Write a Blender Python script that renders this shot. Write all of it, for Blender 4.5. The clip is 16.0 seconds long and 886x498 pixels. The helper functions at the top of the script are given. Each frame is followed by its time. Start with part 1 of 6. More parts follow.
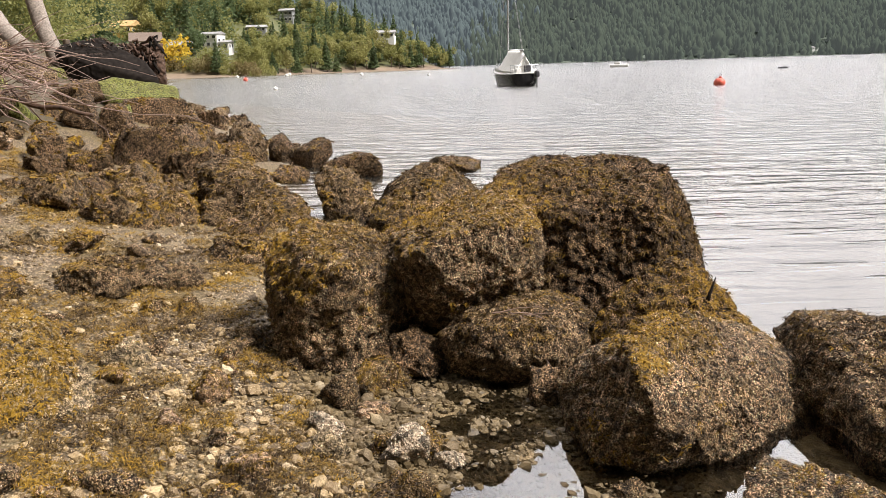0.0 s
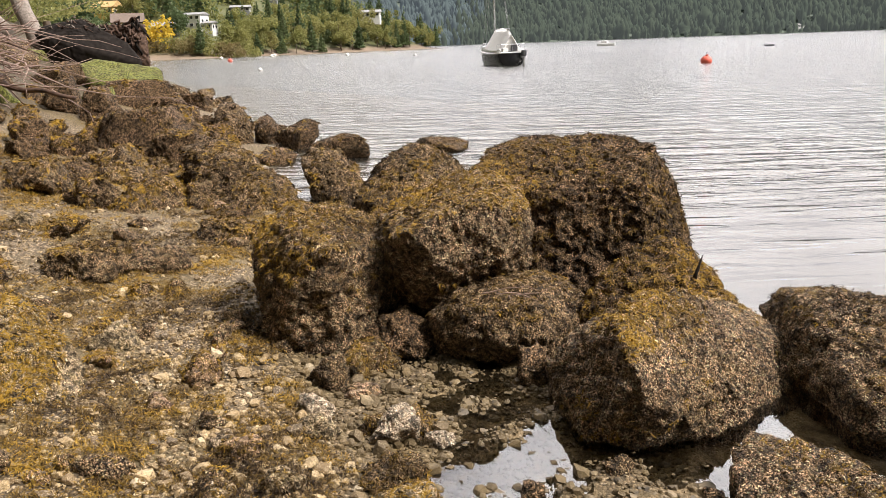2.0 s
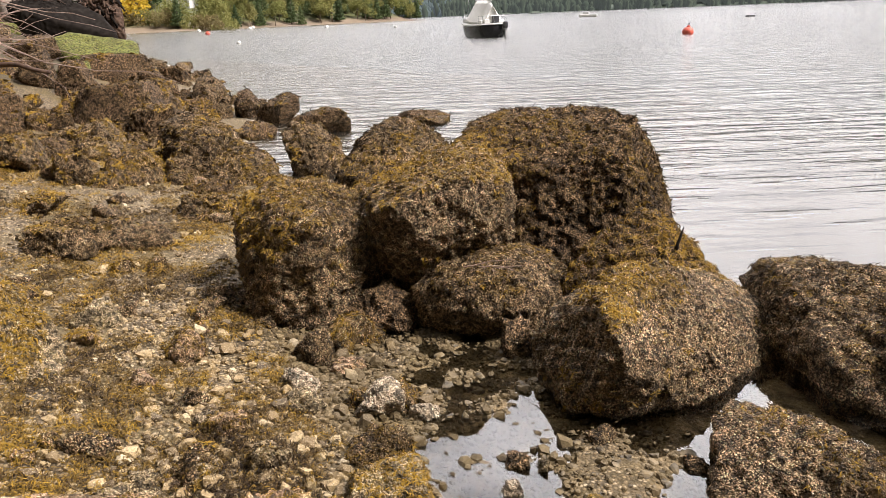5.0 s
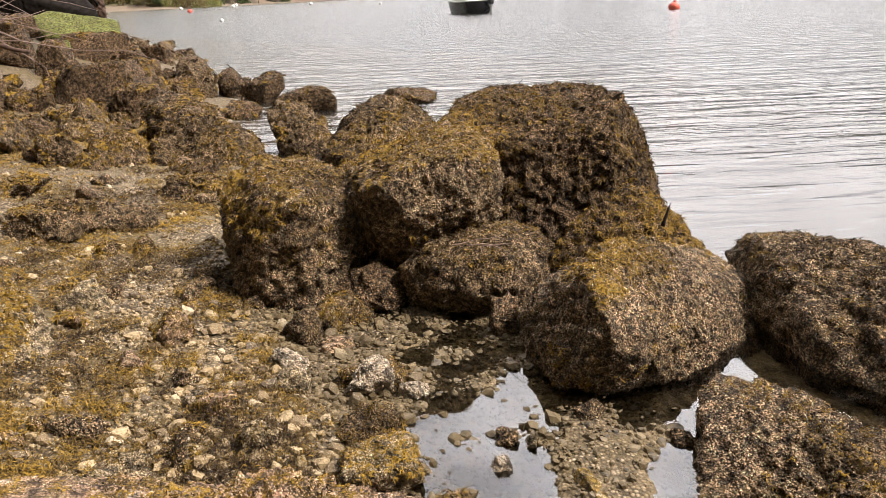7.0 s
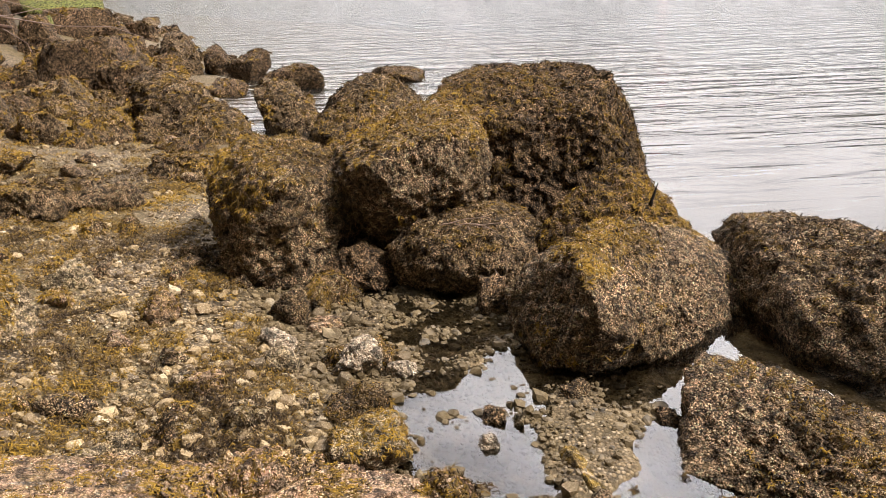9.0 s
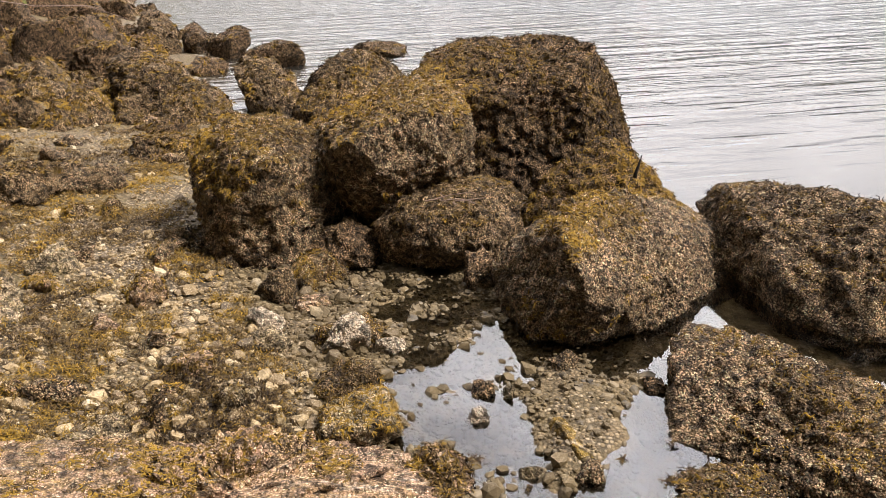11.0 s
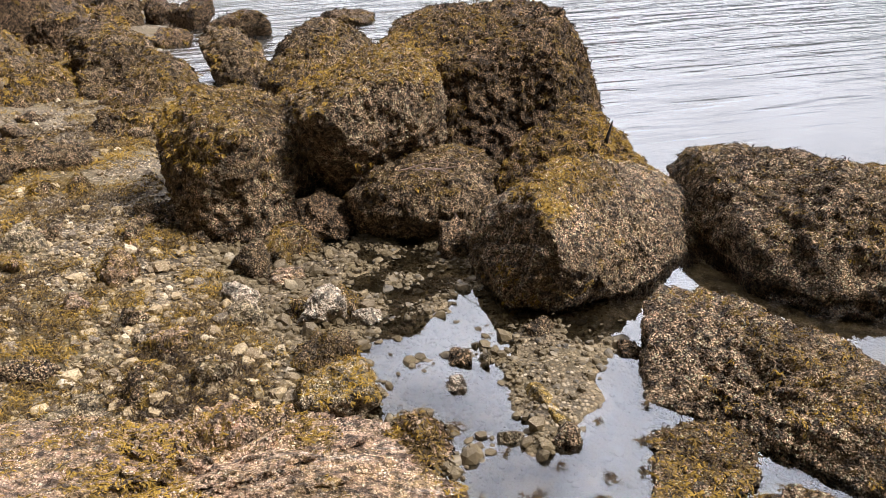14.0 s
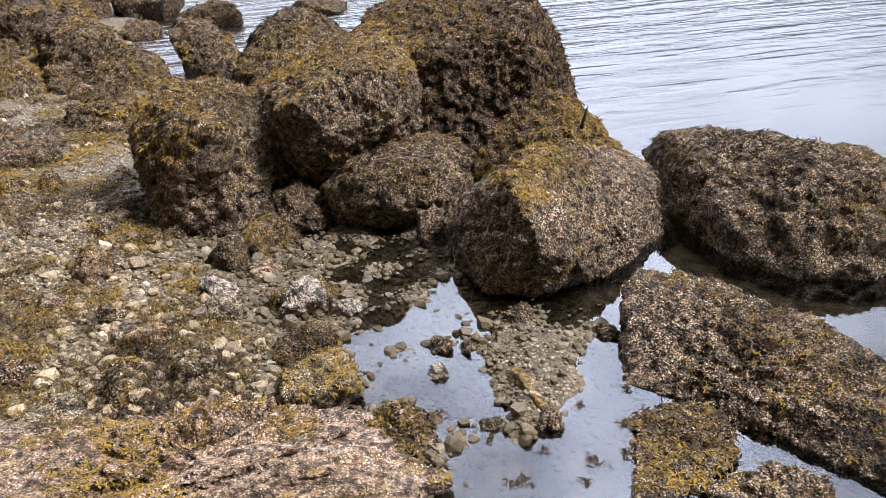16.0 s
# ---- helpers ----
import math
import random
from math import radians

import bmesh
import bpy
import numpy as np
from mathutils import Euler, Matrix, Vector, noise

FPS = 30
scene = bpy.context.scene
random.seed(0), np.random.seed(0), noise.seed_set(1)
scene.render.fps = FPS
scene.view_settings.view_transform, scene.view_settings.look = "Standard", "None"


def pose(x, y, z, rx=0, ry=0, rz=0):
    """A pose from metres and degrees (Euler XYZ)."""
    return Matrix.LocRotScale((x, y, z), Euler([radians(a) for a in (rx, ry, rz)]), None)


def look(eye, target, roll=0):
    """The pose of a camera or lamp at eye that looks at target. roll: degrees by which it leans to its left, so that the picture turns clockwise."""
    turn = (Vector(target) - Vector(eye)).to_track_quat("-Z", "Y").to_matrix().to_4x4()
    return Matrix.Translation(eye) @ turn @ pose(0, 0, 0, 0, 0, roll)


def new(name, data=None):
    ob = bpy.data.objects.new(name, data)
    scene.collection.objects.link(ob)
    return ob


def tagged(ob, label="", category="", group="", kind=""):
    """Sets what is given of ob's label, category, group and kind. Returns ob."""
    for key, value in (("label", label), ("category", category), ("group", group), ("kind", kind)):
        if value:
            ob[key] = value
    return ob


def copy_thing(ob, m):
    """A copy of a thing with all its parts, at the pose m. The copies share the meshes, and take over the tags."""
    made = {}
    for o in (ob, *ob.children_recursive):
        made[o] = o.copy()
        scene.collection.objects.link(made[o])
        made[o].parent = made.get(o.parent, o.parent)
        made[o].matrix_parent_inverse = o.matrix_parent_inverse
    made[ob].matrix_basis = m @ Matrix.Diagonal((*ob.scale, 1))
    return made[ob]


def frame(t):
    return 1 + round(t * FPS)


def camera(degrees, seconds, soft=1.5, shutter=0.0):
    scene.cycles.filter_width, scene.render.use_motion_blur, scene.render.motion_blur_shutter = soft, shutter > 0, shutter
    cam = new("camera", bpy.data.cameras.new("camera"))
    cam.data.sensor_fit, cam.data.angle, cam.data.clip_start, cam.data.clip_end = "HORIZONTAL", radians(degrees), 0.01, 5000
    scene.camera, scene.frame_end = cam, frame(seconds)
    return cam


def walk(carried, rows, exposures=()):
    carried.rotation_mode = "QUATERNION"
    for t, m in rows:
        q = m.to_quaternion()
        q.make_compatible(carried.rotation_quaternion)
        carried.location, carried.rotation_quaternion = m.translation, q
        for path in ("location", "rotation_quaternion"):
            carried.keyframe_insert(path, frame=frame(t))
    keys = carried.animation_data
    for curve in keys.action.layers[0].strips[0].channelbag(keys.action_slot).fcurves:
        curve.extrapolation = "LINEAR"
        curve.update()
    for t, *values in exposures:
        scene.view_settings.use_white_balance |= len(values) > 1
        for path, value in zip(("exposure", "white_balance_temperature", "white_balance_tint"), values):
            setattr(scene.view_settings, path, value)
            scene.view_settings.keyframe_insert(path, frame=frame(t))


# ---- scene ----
cam = camera(60.5, 16.0, soft=0.7)
PATH = [
    (0, pose(0, 0, 1.7, 76.42, 1.67, 0.00)),
    (0.5, pose(0, 0, 1.7, 76.03, 1.67, -0.25)),
    (1, pose(0, 0, 1.7, 75.66, 1.72, -0.50)),
    (1.5, pose(0, 0, 1.7, 75.30, 1.85, -0.75)),
    (2, pose(0, 0, 1.7, 74.95, 2.00, -1.00)),
    (2.5, pose(0, 0, 1.7, 74.66, 2.11, -1.22)),
    (3, pose(0, 0, 1.7, 74.35, 2.11, -1.43)),
    (3.5, pose(0, 0, 1.7, 74.04, 2.09, -1.65)),
    (4, pose(0, 0, 1.7, 73.70, 2.04, -1.86)),
    (6.5, pose(0, 0, 1.7, 71.66, 2.47, -3.21)),
    (7, pose(0, 0, 1.7, 71.26, 2.43, -3.43)),
    (7.5, pose(0, 0, 1.7, 70.90, 2.30, -3.60)),
    (8, pose(0, 0, 1.7, 70.55, 2.15, -3.76)),
    (8.5, pose(0, 0, 1.7, 70.15, 2.06, -3.99)),
    (9, pose(0, 0, 1.7, 69.69, 2.06, -4.26)),
    (11.5, pose(0, 0, 1.7, 67.43, 2.95, -6.00)),
    (12, pose(0, 0, 1.7, 67.08, 2.97, -6.28)),
    (12.5, pose(0, 0, 1.7, 66.68, 2.97, -6.60)),
    (13, pose(0, 0, 1.7, 66.27, 3.01, -7.02)),
    (13.5, pose(0, 0, 1.7, 65.80, 3.21, -7.53)),
    (14, pose(0, 0, 1.7, 65.38, 3.35, -8.04)),
    (14.5, pose(0, 0, 1.7, 65.05, 3.55, -8.54)),
    (15, pose(0, 0, 1.7, 64.79, 3.71, -9.05)),
    (15.5, pose(0, 0, 1.7, 64.57, 3.80, -9.56)),
    (16, pose(0, 0, 1.7, 64.40, 3.89, -10.08)),
]
EXPOSURES = [(0, -0.14, 6250, 15), (9, -0.14, 6250, 16), (12, -0.12, 6050, 15), (14, -0.10, 5650, 15), (15, -0.10, 5350, 16), (16, -0.10, 5200, 17)]
walk(cam, PATH, EXPOSURES)

# ---------- overcast daylight ----------
SUN_HIGH, SUN_ROUND = 50, 110
world = bpy.data.worlds.new("overcast_sky")
scene.world = world
world.use_nodes = True
wn, wl = world.node_tree.nodes, world.node_tree.links
wn.clear()
sky = wn.new("ShaderNodeTexSky")
sky.sky_type = "NISHITA"
sky.sun_disc = False
sky.sun_elevation = radians(SUN_HIGH)
sky.sun_rotation = radians(SUN_ROUND)
coords = wn.new("ShaderNodeTexCoord")
stretch = wn.new("ShaderNodeMapping")
stretch.inputs["Scale"].default_value = (1.0, 1.0, 2.2)
clouds = wn.new("ShaderNodeTexNoise")
clouds.inputs["Scale"].default_value = 3.2
clouds.inputs["Detail"].default_value = 6.0
clouds.inputs["Roughness"].default_value = 0.55
cloud_tone = wn.new("ShaderNodeValToRGB")
cloud_tone.color_ramp.elements[0].position = 0.3
cloud_tone.color_ramp.elements[0].color = (0.36, 0.35, 0.35, 1)
cloud_tone.color_ramp.elements[1].position = 0.68
cloud_tone.color_ramp.elements[1].color = (1.15, 1.11, 1.06, 1)
cloud_gain = wn.new("ShaderNodeVectorMath")
cloud_gain.operation = "SCALE"
cloud_gain.inputs["Scale"].default_value = 20.0
SUN_DIR = Vector((math.sin(radians(SUN_ROUND)) * math.cos(radians(SUN_HIGH)), math.cos(radians(SUN_ROUND)) * math.cos(radians(SUN_HIGH)), math.sin(radians(SUN_HIGH))))
# unseen cloud, brightened over the inlet for water reflections, dull over wooded land behind
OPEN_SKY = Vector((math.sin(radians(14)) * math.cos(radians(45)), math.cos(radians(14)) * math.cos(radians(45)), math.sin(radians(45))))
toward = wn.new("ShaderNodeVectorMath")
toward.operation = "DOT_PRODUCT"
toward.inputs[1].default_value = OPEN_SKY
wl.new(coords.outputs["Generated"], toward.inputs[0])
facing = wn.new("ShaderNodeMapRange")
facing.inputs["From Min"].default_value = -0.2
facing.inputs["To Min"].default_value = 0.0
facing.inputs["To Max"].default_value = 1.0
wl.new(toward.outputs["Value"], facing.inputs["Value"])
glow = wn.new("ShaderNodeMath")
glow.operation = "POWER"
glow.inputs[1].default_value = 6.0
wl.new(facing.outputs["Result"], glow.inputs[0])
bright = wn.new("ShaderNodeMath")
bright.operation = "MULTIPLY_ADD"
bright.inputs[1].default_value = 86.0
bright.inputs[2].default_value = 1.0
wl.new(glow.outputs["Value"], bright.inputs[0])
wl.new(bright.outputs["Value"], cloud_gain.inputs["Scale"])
cover = wn.new("ShaderNodeMix")
cover.data_type = "RGBA"
cover.inputs["Factor"].default_value = 0.93
back = wn.new("ShaderNodeBackground")
back.inputs["Strength"].default_value = 0.1
wout = wn.new("ShaderNodeOutputWorld")
wl.new(coords.outputs["Generated"], stretch.inputs["Vector"])
wl.new(stretch.outputs["Vector"], clouds.inputs["Vector"])
wl.new(clouds.outputs["Fac"], cloud_tone.inputs["Fac"])
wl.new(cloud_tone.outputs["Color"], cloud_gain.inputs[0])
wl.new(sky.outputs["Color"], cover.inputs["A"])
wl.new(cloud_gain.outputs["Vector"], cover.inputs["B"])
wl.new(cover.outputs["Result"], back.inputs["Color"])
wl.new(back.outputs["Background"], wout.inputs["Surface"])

sun_data = bpy.data.lights.new("sun", "SUN")
sun_data.energy = 8.5
sun_data.angle = radians(15)
sun_data.color = (1.0, 0.935, 0.83)
sun = new("sun", sun_data)
sun.matrix_world = look(SUN_DIR * 12.0, (0, 0, 0))

# ---------- small tools ----------
rng = np.random.default_rng(7)


def hash3(i, j, k, seed):
    h = (i.astype(np.int64) * 374761393 + j.astype(np.int64) * 668265263 + k.astype(np.int64) * 2147483647 + seed * 1274126177) & 0xFFFFFFFF
    h = ((h ^ (h >> 13)) * 1274126177) & 0xFFFFFFFF
    h = ((h ^ (h >> 16)) * 2246822519) & 0xFFFFFFFF
    return ((h ^ (h >> 15)) & 0xFFFFFF) / float(0xFFFFFF)


def vnoise(p, seed=0):
    """Value noise, -1 to 1, at the rows of p."""
    b = np.floor(p)
    q = p - b
    q = q * q * (3 - 2 * q)
    i, j, k = (b[:, a].astype(np.int64) for a in range(3))
    total = np.zeros(len(p))
    for a in (0, 1):
        for c in (0, 1):
            for e in (0, 1):
                w = (q[:, 0] if a else 1 - q[:, 0]) * (q[:, 1] if c else 1 - q[:, 1]) * (q[:, 2] if e else 1 - q[:, 2])
                total += w * hash3(i + a, j + c, k + e, seed)
    return total * 2 - 1


def fbm(p, octaves=4, seed=0, gain=0.5):
    total, amp = np.zeros(len(p)), 1.0
    for o in range(octaves):
        total += amp * vnoise(p * 2.03 ** o + 17.3 * o, seed + o)
        amp *= gain
    return total


def flat(x, y):
    return np.stack([np.asarray(x, float), np.asarray(y, float), np.zeros(len(x))], 1)


def mesh_of(name, verts, faces, material=None, smooth=True, tone=None):
    """A mesh from arrays of vertices and of faces that all have as many corners."""
    me = bpy.data.meshes.new(name)
    verts, faces = np.asarray(verts, np.float32), np.asarray(faces, np.int32)
    me.vertices.add(len(verts))
    me.vertices.foreach_set("co", verts.ravel())
    me.loops.add(faces.size)
    me.loops.foreach_set("vertex_index", faces.ravel())
    me.polygons.add(len(faces))
    me.polygons.foreach_set("loop_start", np.arange(0, faces.size, faces.shape[1], dtype=np.int32))
    me.polygons.foreach_set("use_smooth", np.full(len(faces), smooth))
    me.update(calc_edges=True)
    if tone is not None:
        me.attributes.new("tone", "FLOAT", "POINT").data.foreach_set("value", np.asarray(tone, np.float32))
    if material:
        me.materials.append(material)
    return me


def part(name, bm, material, parent, label="", smooth=False):
    """Links a bmesh, or a finished mesh, as one part of a thing."""
    if isinstance(bm, bpy.types.Mesh):
        me = bm
    else:
        me = bpy.data.meshes.new(name)
        for f in bm.faces:
            f.smooth = smooth
        bm.to_mesh(me)
        bm.free()
    if material and not me.materials:
        me.materials.append(material)
    ob = new(name, me)
    ob.parent = parent
    if label:
        ob["label"] = label
    return ob


def thing(name, where, label, category, group="", kind=""):
    ob = new(name)
    ob.empty_display_size = 0.1
    ob.matrix_basis = where
    return tagged(ob, label, category, group, kind)


ICO = {}


def ico(level):
    if level not in ICO:
        bm = bmesh.new()
        bmesh.ops.create_icosphere(bm, subdivisions=level, radius=1.0)
        ICO[level] = (np.array([v.co[:] for v in bm.verts]), np.array([[v.index for v in f.verts] for f in bm.faces]))
        bm.free()
    return ICO[level]


def box(bm, sx, sy, sz, m=None, bevel=0.0):
    r = bmesh.ops.create_cube(bm, size=1.0)
    bmesh.ops.scale(bm, vec=(sx, sy, sz), verts=r["verts"])
    if bevel:
        es = list({e for v in r["verts"] for e in v.link_edges})
        r = bmesh.ops.bevel(bm, geom=es, offset=bevel, segments=2, affect="EDGES", profile=0.5)
    if m is not None:
        bmesh.ops.transform(bm, matrix=m, verts=list({v for f in r.get("faces", []) for v in f.verts}) or r["verts"])
    return bm


def boxed(sx, sy, sz, m=None, bevel=0.0):
    bm = bmesh.new()
    box(bm, sx, sy, sz, None, bevel)
    if m is not None:
        bmesh.ops.transform(bm, matrix=m, verts=bm.verts)
    return bm


def tube(points, radii, sides=8, wobble=0.0, seed=0):
    """A closed tapered tube along points, as a bmesh."""
    bm = bmesh.new()
    r = random.Random(seed)
    rings = []
    for n, (p, rad) in enumerate(zip(points, radii)):
        p = Vector(p)
        ahead = Vector(points[min(n + 1, len(points) - 1)]) - Vector(points[max(n - 1, 0)])
        q = ahead.to_track_quat("Z", "Y")
        rings.append([bm.verts.new(p + q @ Vector((math.cos(a) * rad * (1 + wobble * r.uniform(-1, 1)), math.sin(a) * rad * (1 + wobble * r.uniform(-1, 1)), 0)))
                      for a in (2 * math.pi * s / sides for s in range(sides))])
    for a, b in zip(rings, rings[1:]):
        for s in range(sides):
            bm.faces.new((a[s], a[(s + 1) % sides], b[(s + 1) % sides], b[s]))
    bm.faces.new(rings[0][::-1])
    bm.faces.new(rings[-1])
    return bm

# ---------- materials ----------
def material(name, roughness=0.7, metallic=0.0, specular=0.5):
    m = bpy.data.materials.new(name)
    m.use_nodes = True
    n = m.node_tree.nodes
    b = n["Principled BSDF"]
    b.inputs["Roughness"].default_value = roughness
    b.inputs["Metallic"].default_value = metallic
    b.inputs["Specular IOR Level"].default_value = specular
    return m, n, m.node_tree.links, b


def position(n):
    return n.new("ShaderNodeNewGeometry").outputs["Position"]


def noisy(n, l, vec, scale, detail=4.0, rough=0.55):
    t = n.new("ShaderNodeTexNoise")
    t.inputs["Scale"].default_value = scale
    t.inputs["Detail"].default_value = detail
    t.inputs["Roughness"].default_value = rough
    l.new(vec, t.inputs["Vector"])
    return t.outputs["Fac"]


def ramp(n, l, fac, *stops):
    r = n.new("ShaderNodeValToRGB")
    e = r.color_ramp.elements
    while len(e) < len(stops):
        e.new(0.5)
    for s, (pos, col) in zip(e, stops):
        s.position = pos
        s.color = (*col, 1) if not isinstance(col, (int, float)) else (col, col, col, 1)
    l.new(fac, r.inputs["Fac"])
    return r.outputs["Color"]


def mixed(n, l, fac, a, b):
    x = n.new("ShaderNodeMix")
    x.data_type = "RGBA"
    for key, v in (("Factor", fac), ("A", a), ("B", b)):
        if isinstance(v, bpy.types.NodeSocket):
            l.new(v, x.inputs[key])
        else:
            x.inputs[key].default_value = v if isinstance(v, (int, float)) else (*v, 1)
    return x.outputs["Result"]


def maths(n, l, op, a, b=0.0, clamp=False):
    x = n.new("ShaderNodeMath")
    x.operation = op
    x.use_clamp = clamp
    for k, v in ((0, a), (1, b)):
        if isinstance(v, bpy.types.NodeSocket):
            l.new(v, x.inputs[k])
        else:
            x.inputs[k].default_value = v
    return x.outputs["Value"]


def bumped(n, l, bsdf, height, strength=0.6, distance=0.01):
    b = n.new("ShaderNodeBump")
    b.inputs["Strength"].default_value = strength
    b.inputs["Distance"].default_value = distance
    l.new(height, b.inputs["Height"])
    l.new(b.outputs["Normal"], bsdf.inputs["Normal"])


def plain(name, col, roughness=0.6, metallic=0.0, vary=0.18, scale=6.0):
    m, n, l, b = material(name, roughness, metallic)
    f = noisy(n, l, position(n), scale, 5.0)
    l.new(ramp(n, l, f, (0.3, tuple(c * (1 - vary) for c in col)), (0.7, tuple(min(1, c * (1 + vary)) for c in col))), b.inputs["Base Color"])
    return m


def warm(c):
    """Brown iron and algae stain on the bare colour of stone."""
    return (c[0] * 1.10, c[1] * 0.91, c[2] * 0.69)


def crusted_rock(name, dark, mid, crust, amount, film=(0.10, 0.066, 0.022), filmed=0.45, pit_shade=0.8, bands=0.0, even=0.0):
    """Intertidal rock: wet stone, brown film and a crust of small pale barnacles."""
    m, n, l, b = material(name, 0.66, specular=0.18)
    dark, mid, crust = (tuple(0.5 * v for v in warm(dark)), tuple(0.65 * v for v in warm(mid)), warm(crust))
    p = position(n)
    broad = noisy(n, l, p, 2.3, 5.0)
    fine = noisy(n, l, p, 46.0, 6.0, 0.7)
    stone = mixed(n, l, broad, dark, mid)
    # fine hollows of the stone coloured near black to stand for their shade
    stone = mixed(n, l, ramp(n, l, fine, (0.40, 0.0), (0.60, 1.0)), mixed(n, l, pit_shade, stone, (0.008, 0.006, 0.004)), stone)
    stone = mixed(n, l, ramp(n, l, noisy(n, l, p, 9.0, 5.0, 0.7), (0.46, 0.0), (0.62, filmed)), stone, film)
    patch = noisy(n, l, p, 4.5, 7.0, 0.72)
    tone = ramp(n, l, noisy(n, l, p, 3.1, 6.0, 0.68), (0.36, 0.42), (0.64, 1.25))
    stain = ramp(n, l, noisy(n, l, p, 6.7, 5.0, 0.7), (0.44, 0.0), (0.64, 0.75))
    high = fine
    if bands:
        mp = n.new("ShaderNodeMapping")
        mp.inputs["Rotation"].default_value = (0, 0, radians(-28))
        mp.inputs["Scale"].default_value = (2.2, 17.0, 11.0)
        l.new(p, mp.inputs["Vector"])
        layer = noisy(n, l, mp.outputs["Vector"], 1.0, 5.0, 0.6)
        stone = mixed(n, l, ramp(n, l, layer, (0.40, 0.85 * bands), (0.48, 0.0)), stone, (0.05, 0.035, 0.028))
        stone = mixed(n, l, ramp(n, l, layer, (0.56, 0.0), (0.66, 0.7 * bands)), stone, (0.70, 0.60, 0.50))
        high = maths(n, l, "ADD", fine, maths(n, l, "MULTIPLY", layer, 5.0 * bands))
    rock = stone
    for scale, weight in ((70.0, 0.9), (128.0, 1.0)):
        cells = n.new("ShaderNodeTexVoronoi")
        cells.inputs["Scale"].default_value = scale
        wob = n.new("ShaderNodeVectorMath")
        wob.operation = "MULTIPLY_ADD"
        wob.inputs[1].default_value = (0.012, 0.012, 0.012)
        jitter = n.new("ShaderNodeTexNoise")
        jitter.inputs["Scale"].default_value = scale * 0.9
        l.new(p, jitter.inputs["Vector"])
        l.new(jitter.outputs["Color"], wob.inputs[0])
        l.new(p, wob.inputs[2])
        l.new(wob.outputs["Vector"], cells.inputs["Vector"])
        dome = maths(n, l, "SUBTRACT", 1.0, maths(n, l, "MULTIPLY", cells.outputs["Distance"], 1.45), True)
        keep = n.new("ShaderNodeSeparateColor")
        l.new(cells.outputs["Color"], keep.inputs["Color"])
        here = maths(n, l, "GREATER_THAN", maths(n, l, "ADD", maths(n, l, "MULTIPLY", patch, 1.7), maths(n, l, "MULTIPLY", keep.outputs["Red"], 0.9)), 1.75 - amount * weight)
        shell = maths(n, l, "MULTIPLY", here, ramp(n, l, dome, (0.16, 0.0), (0.50, 1.0)))
        tint = ramp(n, l, keep.outputs["Green"], (0.0, tuple(c * (0.15 + 0.4 * even) for c in crust)), (0.4, tuple(c * (0.46 + 0.22 * even) for c in crust)), (0.75, tuple(c * 0.85 for c in crust)), (1.0, tuple(min(0.85, c * 1.2) for c in crust)))
        tint = mixed(n, l, stain, tint, mixed(n, l, 0.55, tint, film))
        toned = n.new("ShaderNodeVectorMath")
        toned.operation = "MULTIPLY"
        l.new(tint, toned.inputs[0])
        l.new(tone, toned.inputs[1])
        rock = mixed(n, l, shell, rock, toned.outputs["Vector"])
        high = maths(n, l, "ADD", high, maths(n, l, "MULTIPLY", shell, 0.8))
    # occlusion between the barnacles painted as near-black colour
    gap_shade = ramp(n, l, dome, (0.13, pit_shade), (0.30, 0.0))
    rock = mixed(n, l, gap_shade, rock, (0.010, 0.007, 0.004))
    algae = ramp(n, l, noisy(n, l, p, 3.6, 8.0, 0.75), (0.40, 0.08 * (1 - 0.7 * max(even, bands))), (0.62, 0.36 * (1 - 0.7 * max(even, bands))))
    rock = mixed(n, l, algae, rock, mixed(n, l, fine, tuple(0.7 * c for c in film), tuple(1.9 * c for c in film)))
    # recess shade painted in: hollows between crust clusters darkened, the clusters lightened
    cluster = noisy(n, l, p, 27.0, 3.0, 0.6)
    clump = n.new("ShaderNodeVectorMath")
    clump.operation = "MULTIPLY"
    l.new(rock, clump.inputs[0])
    l.new(ramp(n, l, cluster, (0.40, 0.30), (0.50, 1.0), (0.62, 1.5)), clump.inputs[1])
    l.new(clump.outputs["Vector"], b.inputs["Base Color"])
    high = maths(n, l, "ADD", high, maths(n, l, "MULTIPLY", cluster, 2.2))
    bumped(n, l, b, high, 1.0, 0.014)
    return m


ROCK_DARK = crusted_rock("rock_dark_barnacled", (0.030, 0.020, 0.011), (0.100, 0.066, 0.036), (0.62, 0.47, 0.35), 1.0)
ROCK_MID = crusted_rock("rock_brown_barnacled", (0.050, 0.034, 0.019), (0.17, 0.115, 0.068), (0.86, 0.67, 0.51), 1.25)
ROCK_PALE = crusted_rock("pale_barnacled_stone", (0.55, 0.48, 0.40), (0.80, 0.72, 0.64), (0.85, 0.80, 0.76), 1.2, (0.36, 0.31, 0.21), 0.3, 0.3, 0.0, 1.0)
ROCK_TAN = crusted_rock("rock_tan_barnacled", (0.16, 0.112, 0.074), (0.38, 0.27, 0.19), (1.0, 0.78, 0.62), 1.5, (0.13, 0.085, 0.030))
ROCK_GREY = crusted_rock("rock_grey_barnacled", (0.16, 0.13, 0.095), (0.34, 0.29, 0.215), (0.76, 0.68, 0.58), 1.15, (0.24, 0.18, 0.06), 0.7, 0.45, 0.0, 0.8)
ROCK_PINK = crusted_rock("rock_pinkish_ledge", (0.50, 0.28, 0.26), (0.95, 0.78, 0.66), (0.85, 0.68, 0.62), 0.6, (0.42, 0.28, 0.08), 0.6, 0.5, 1.0, 0.7)

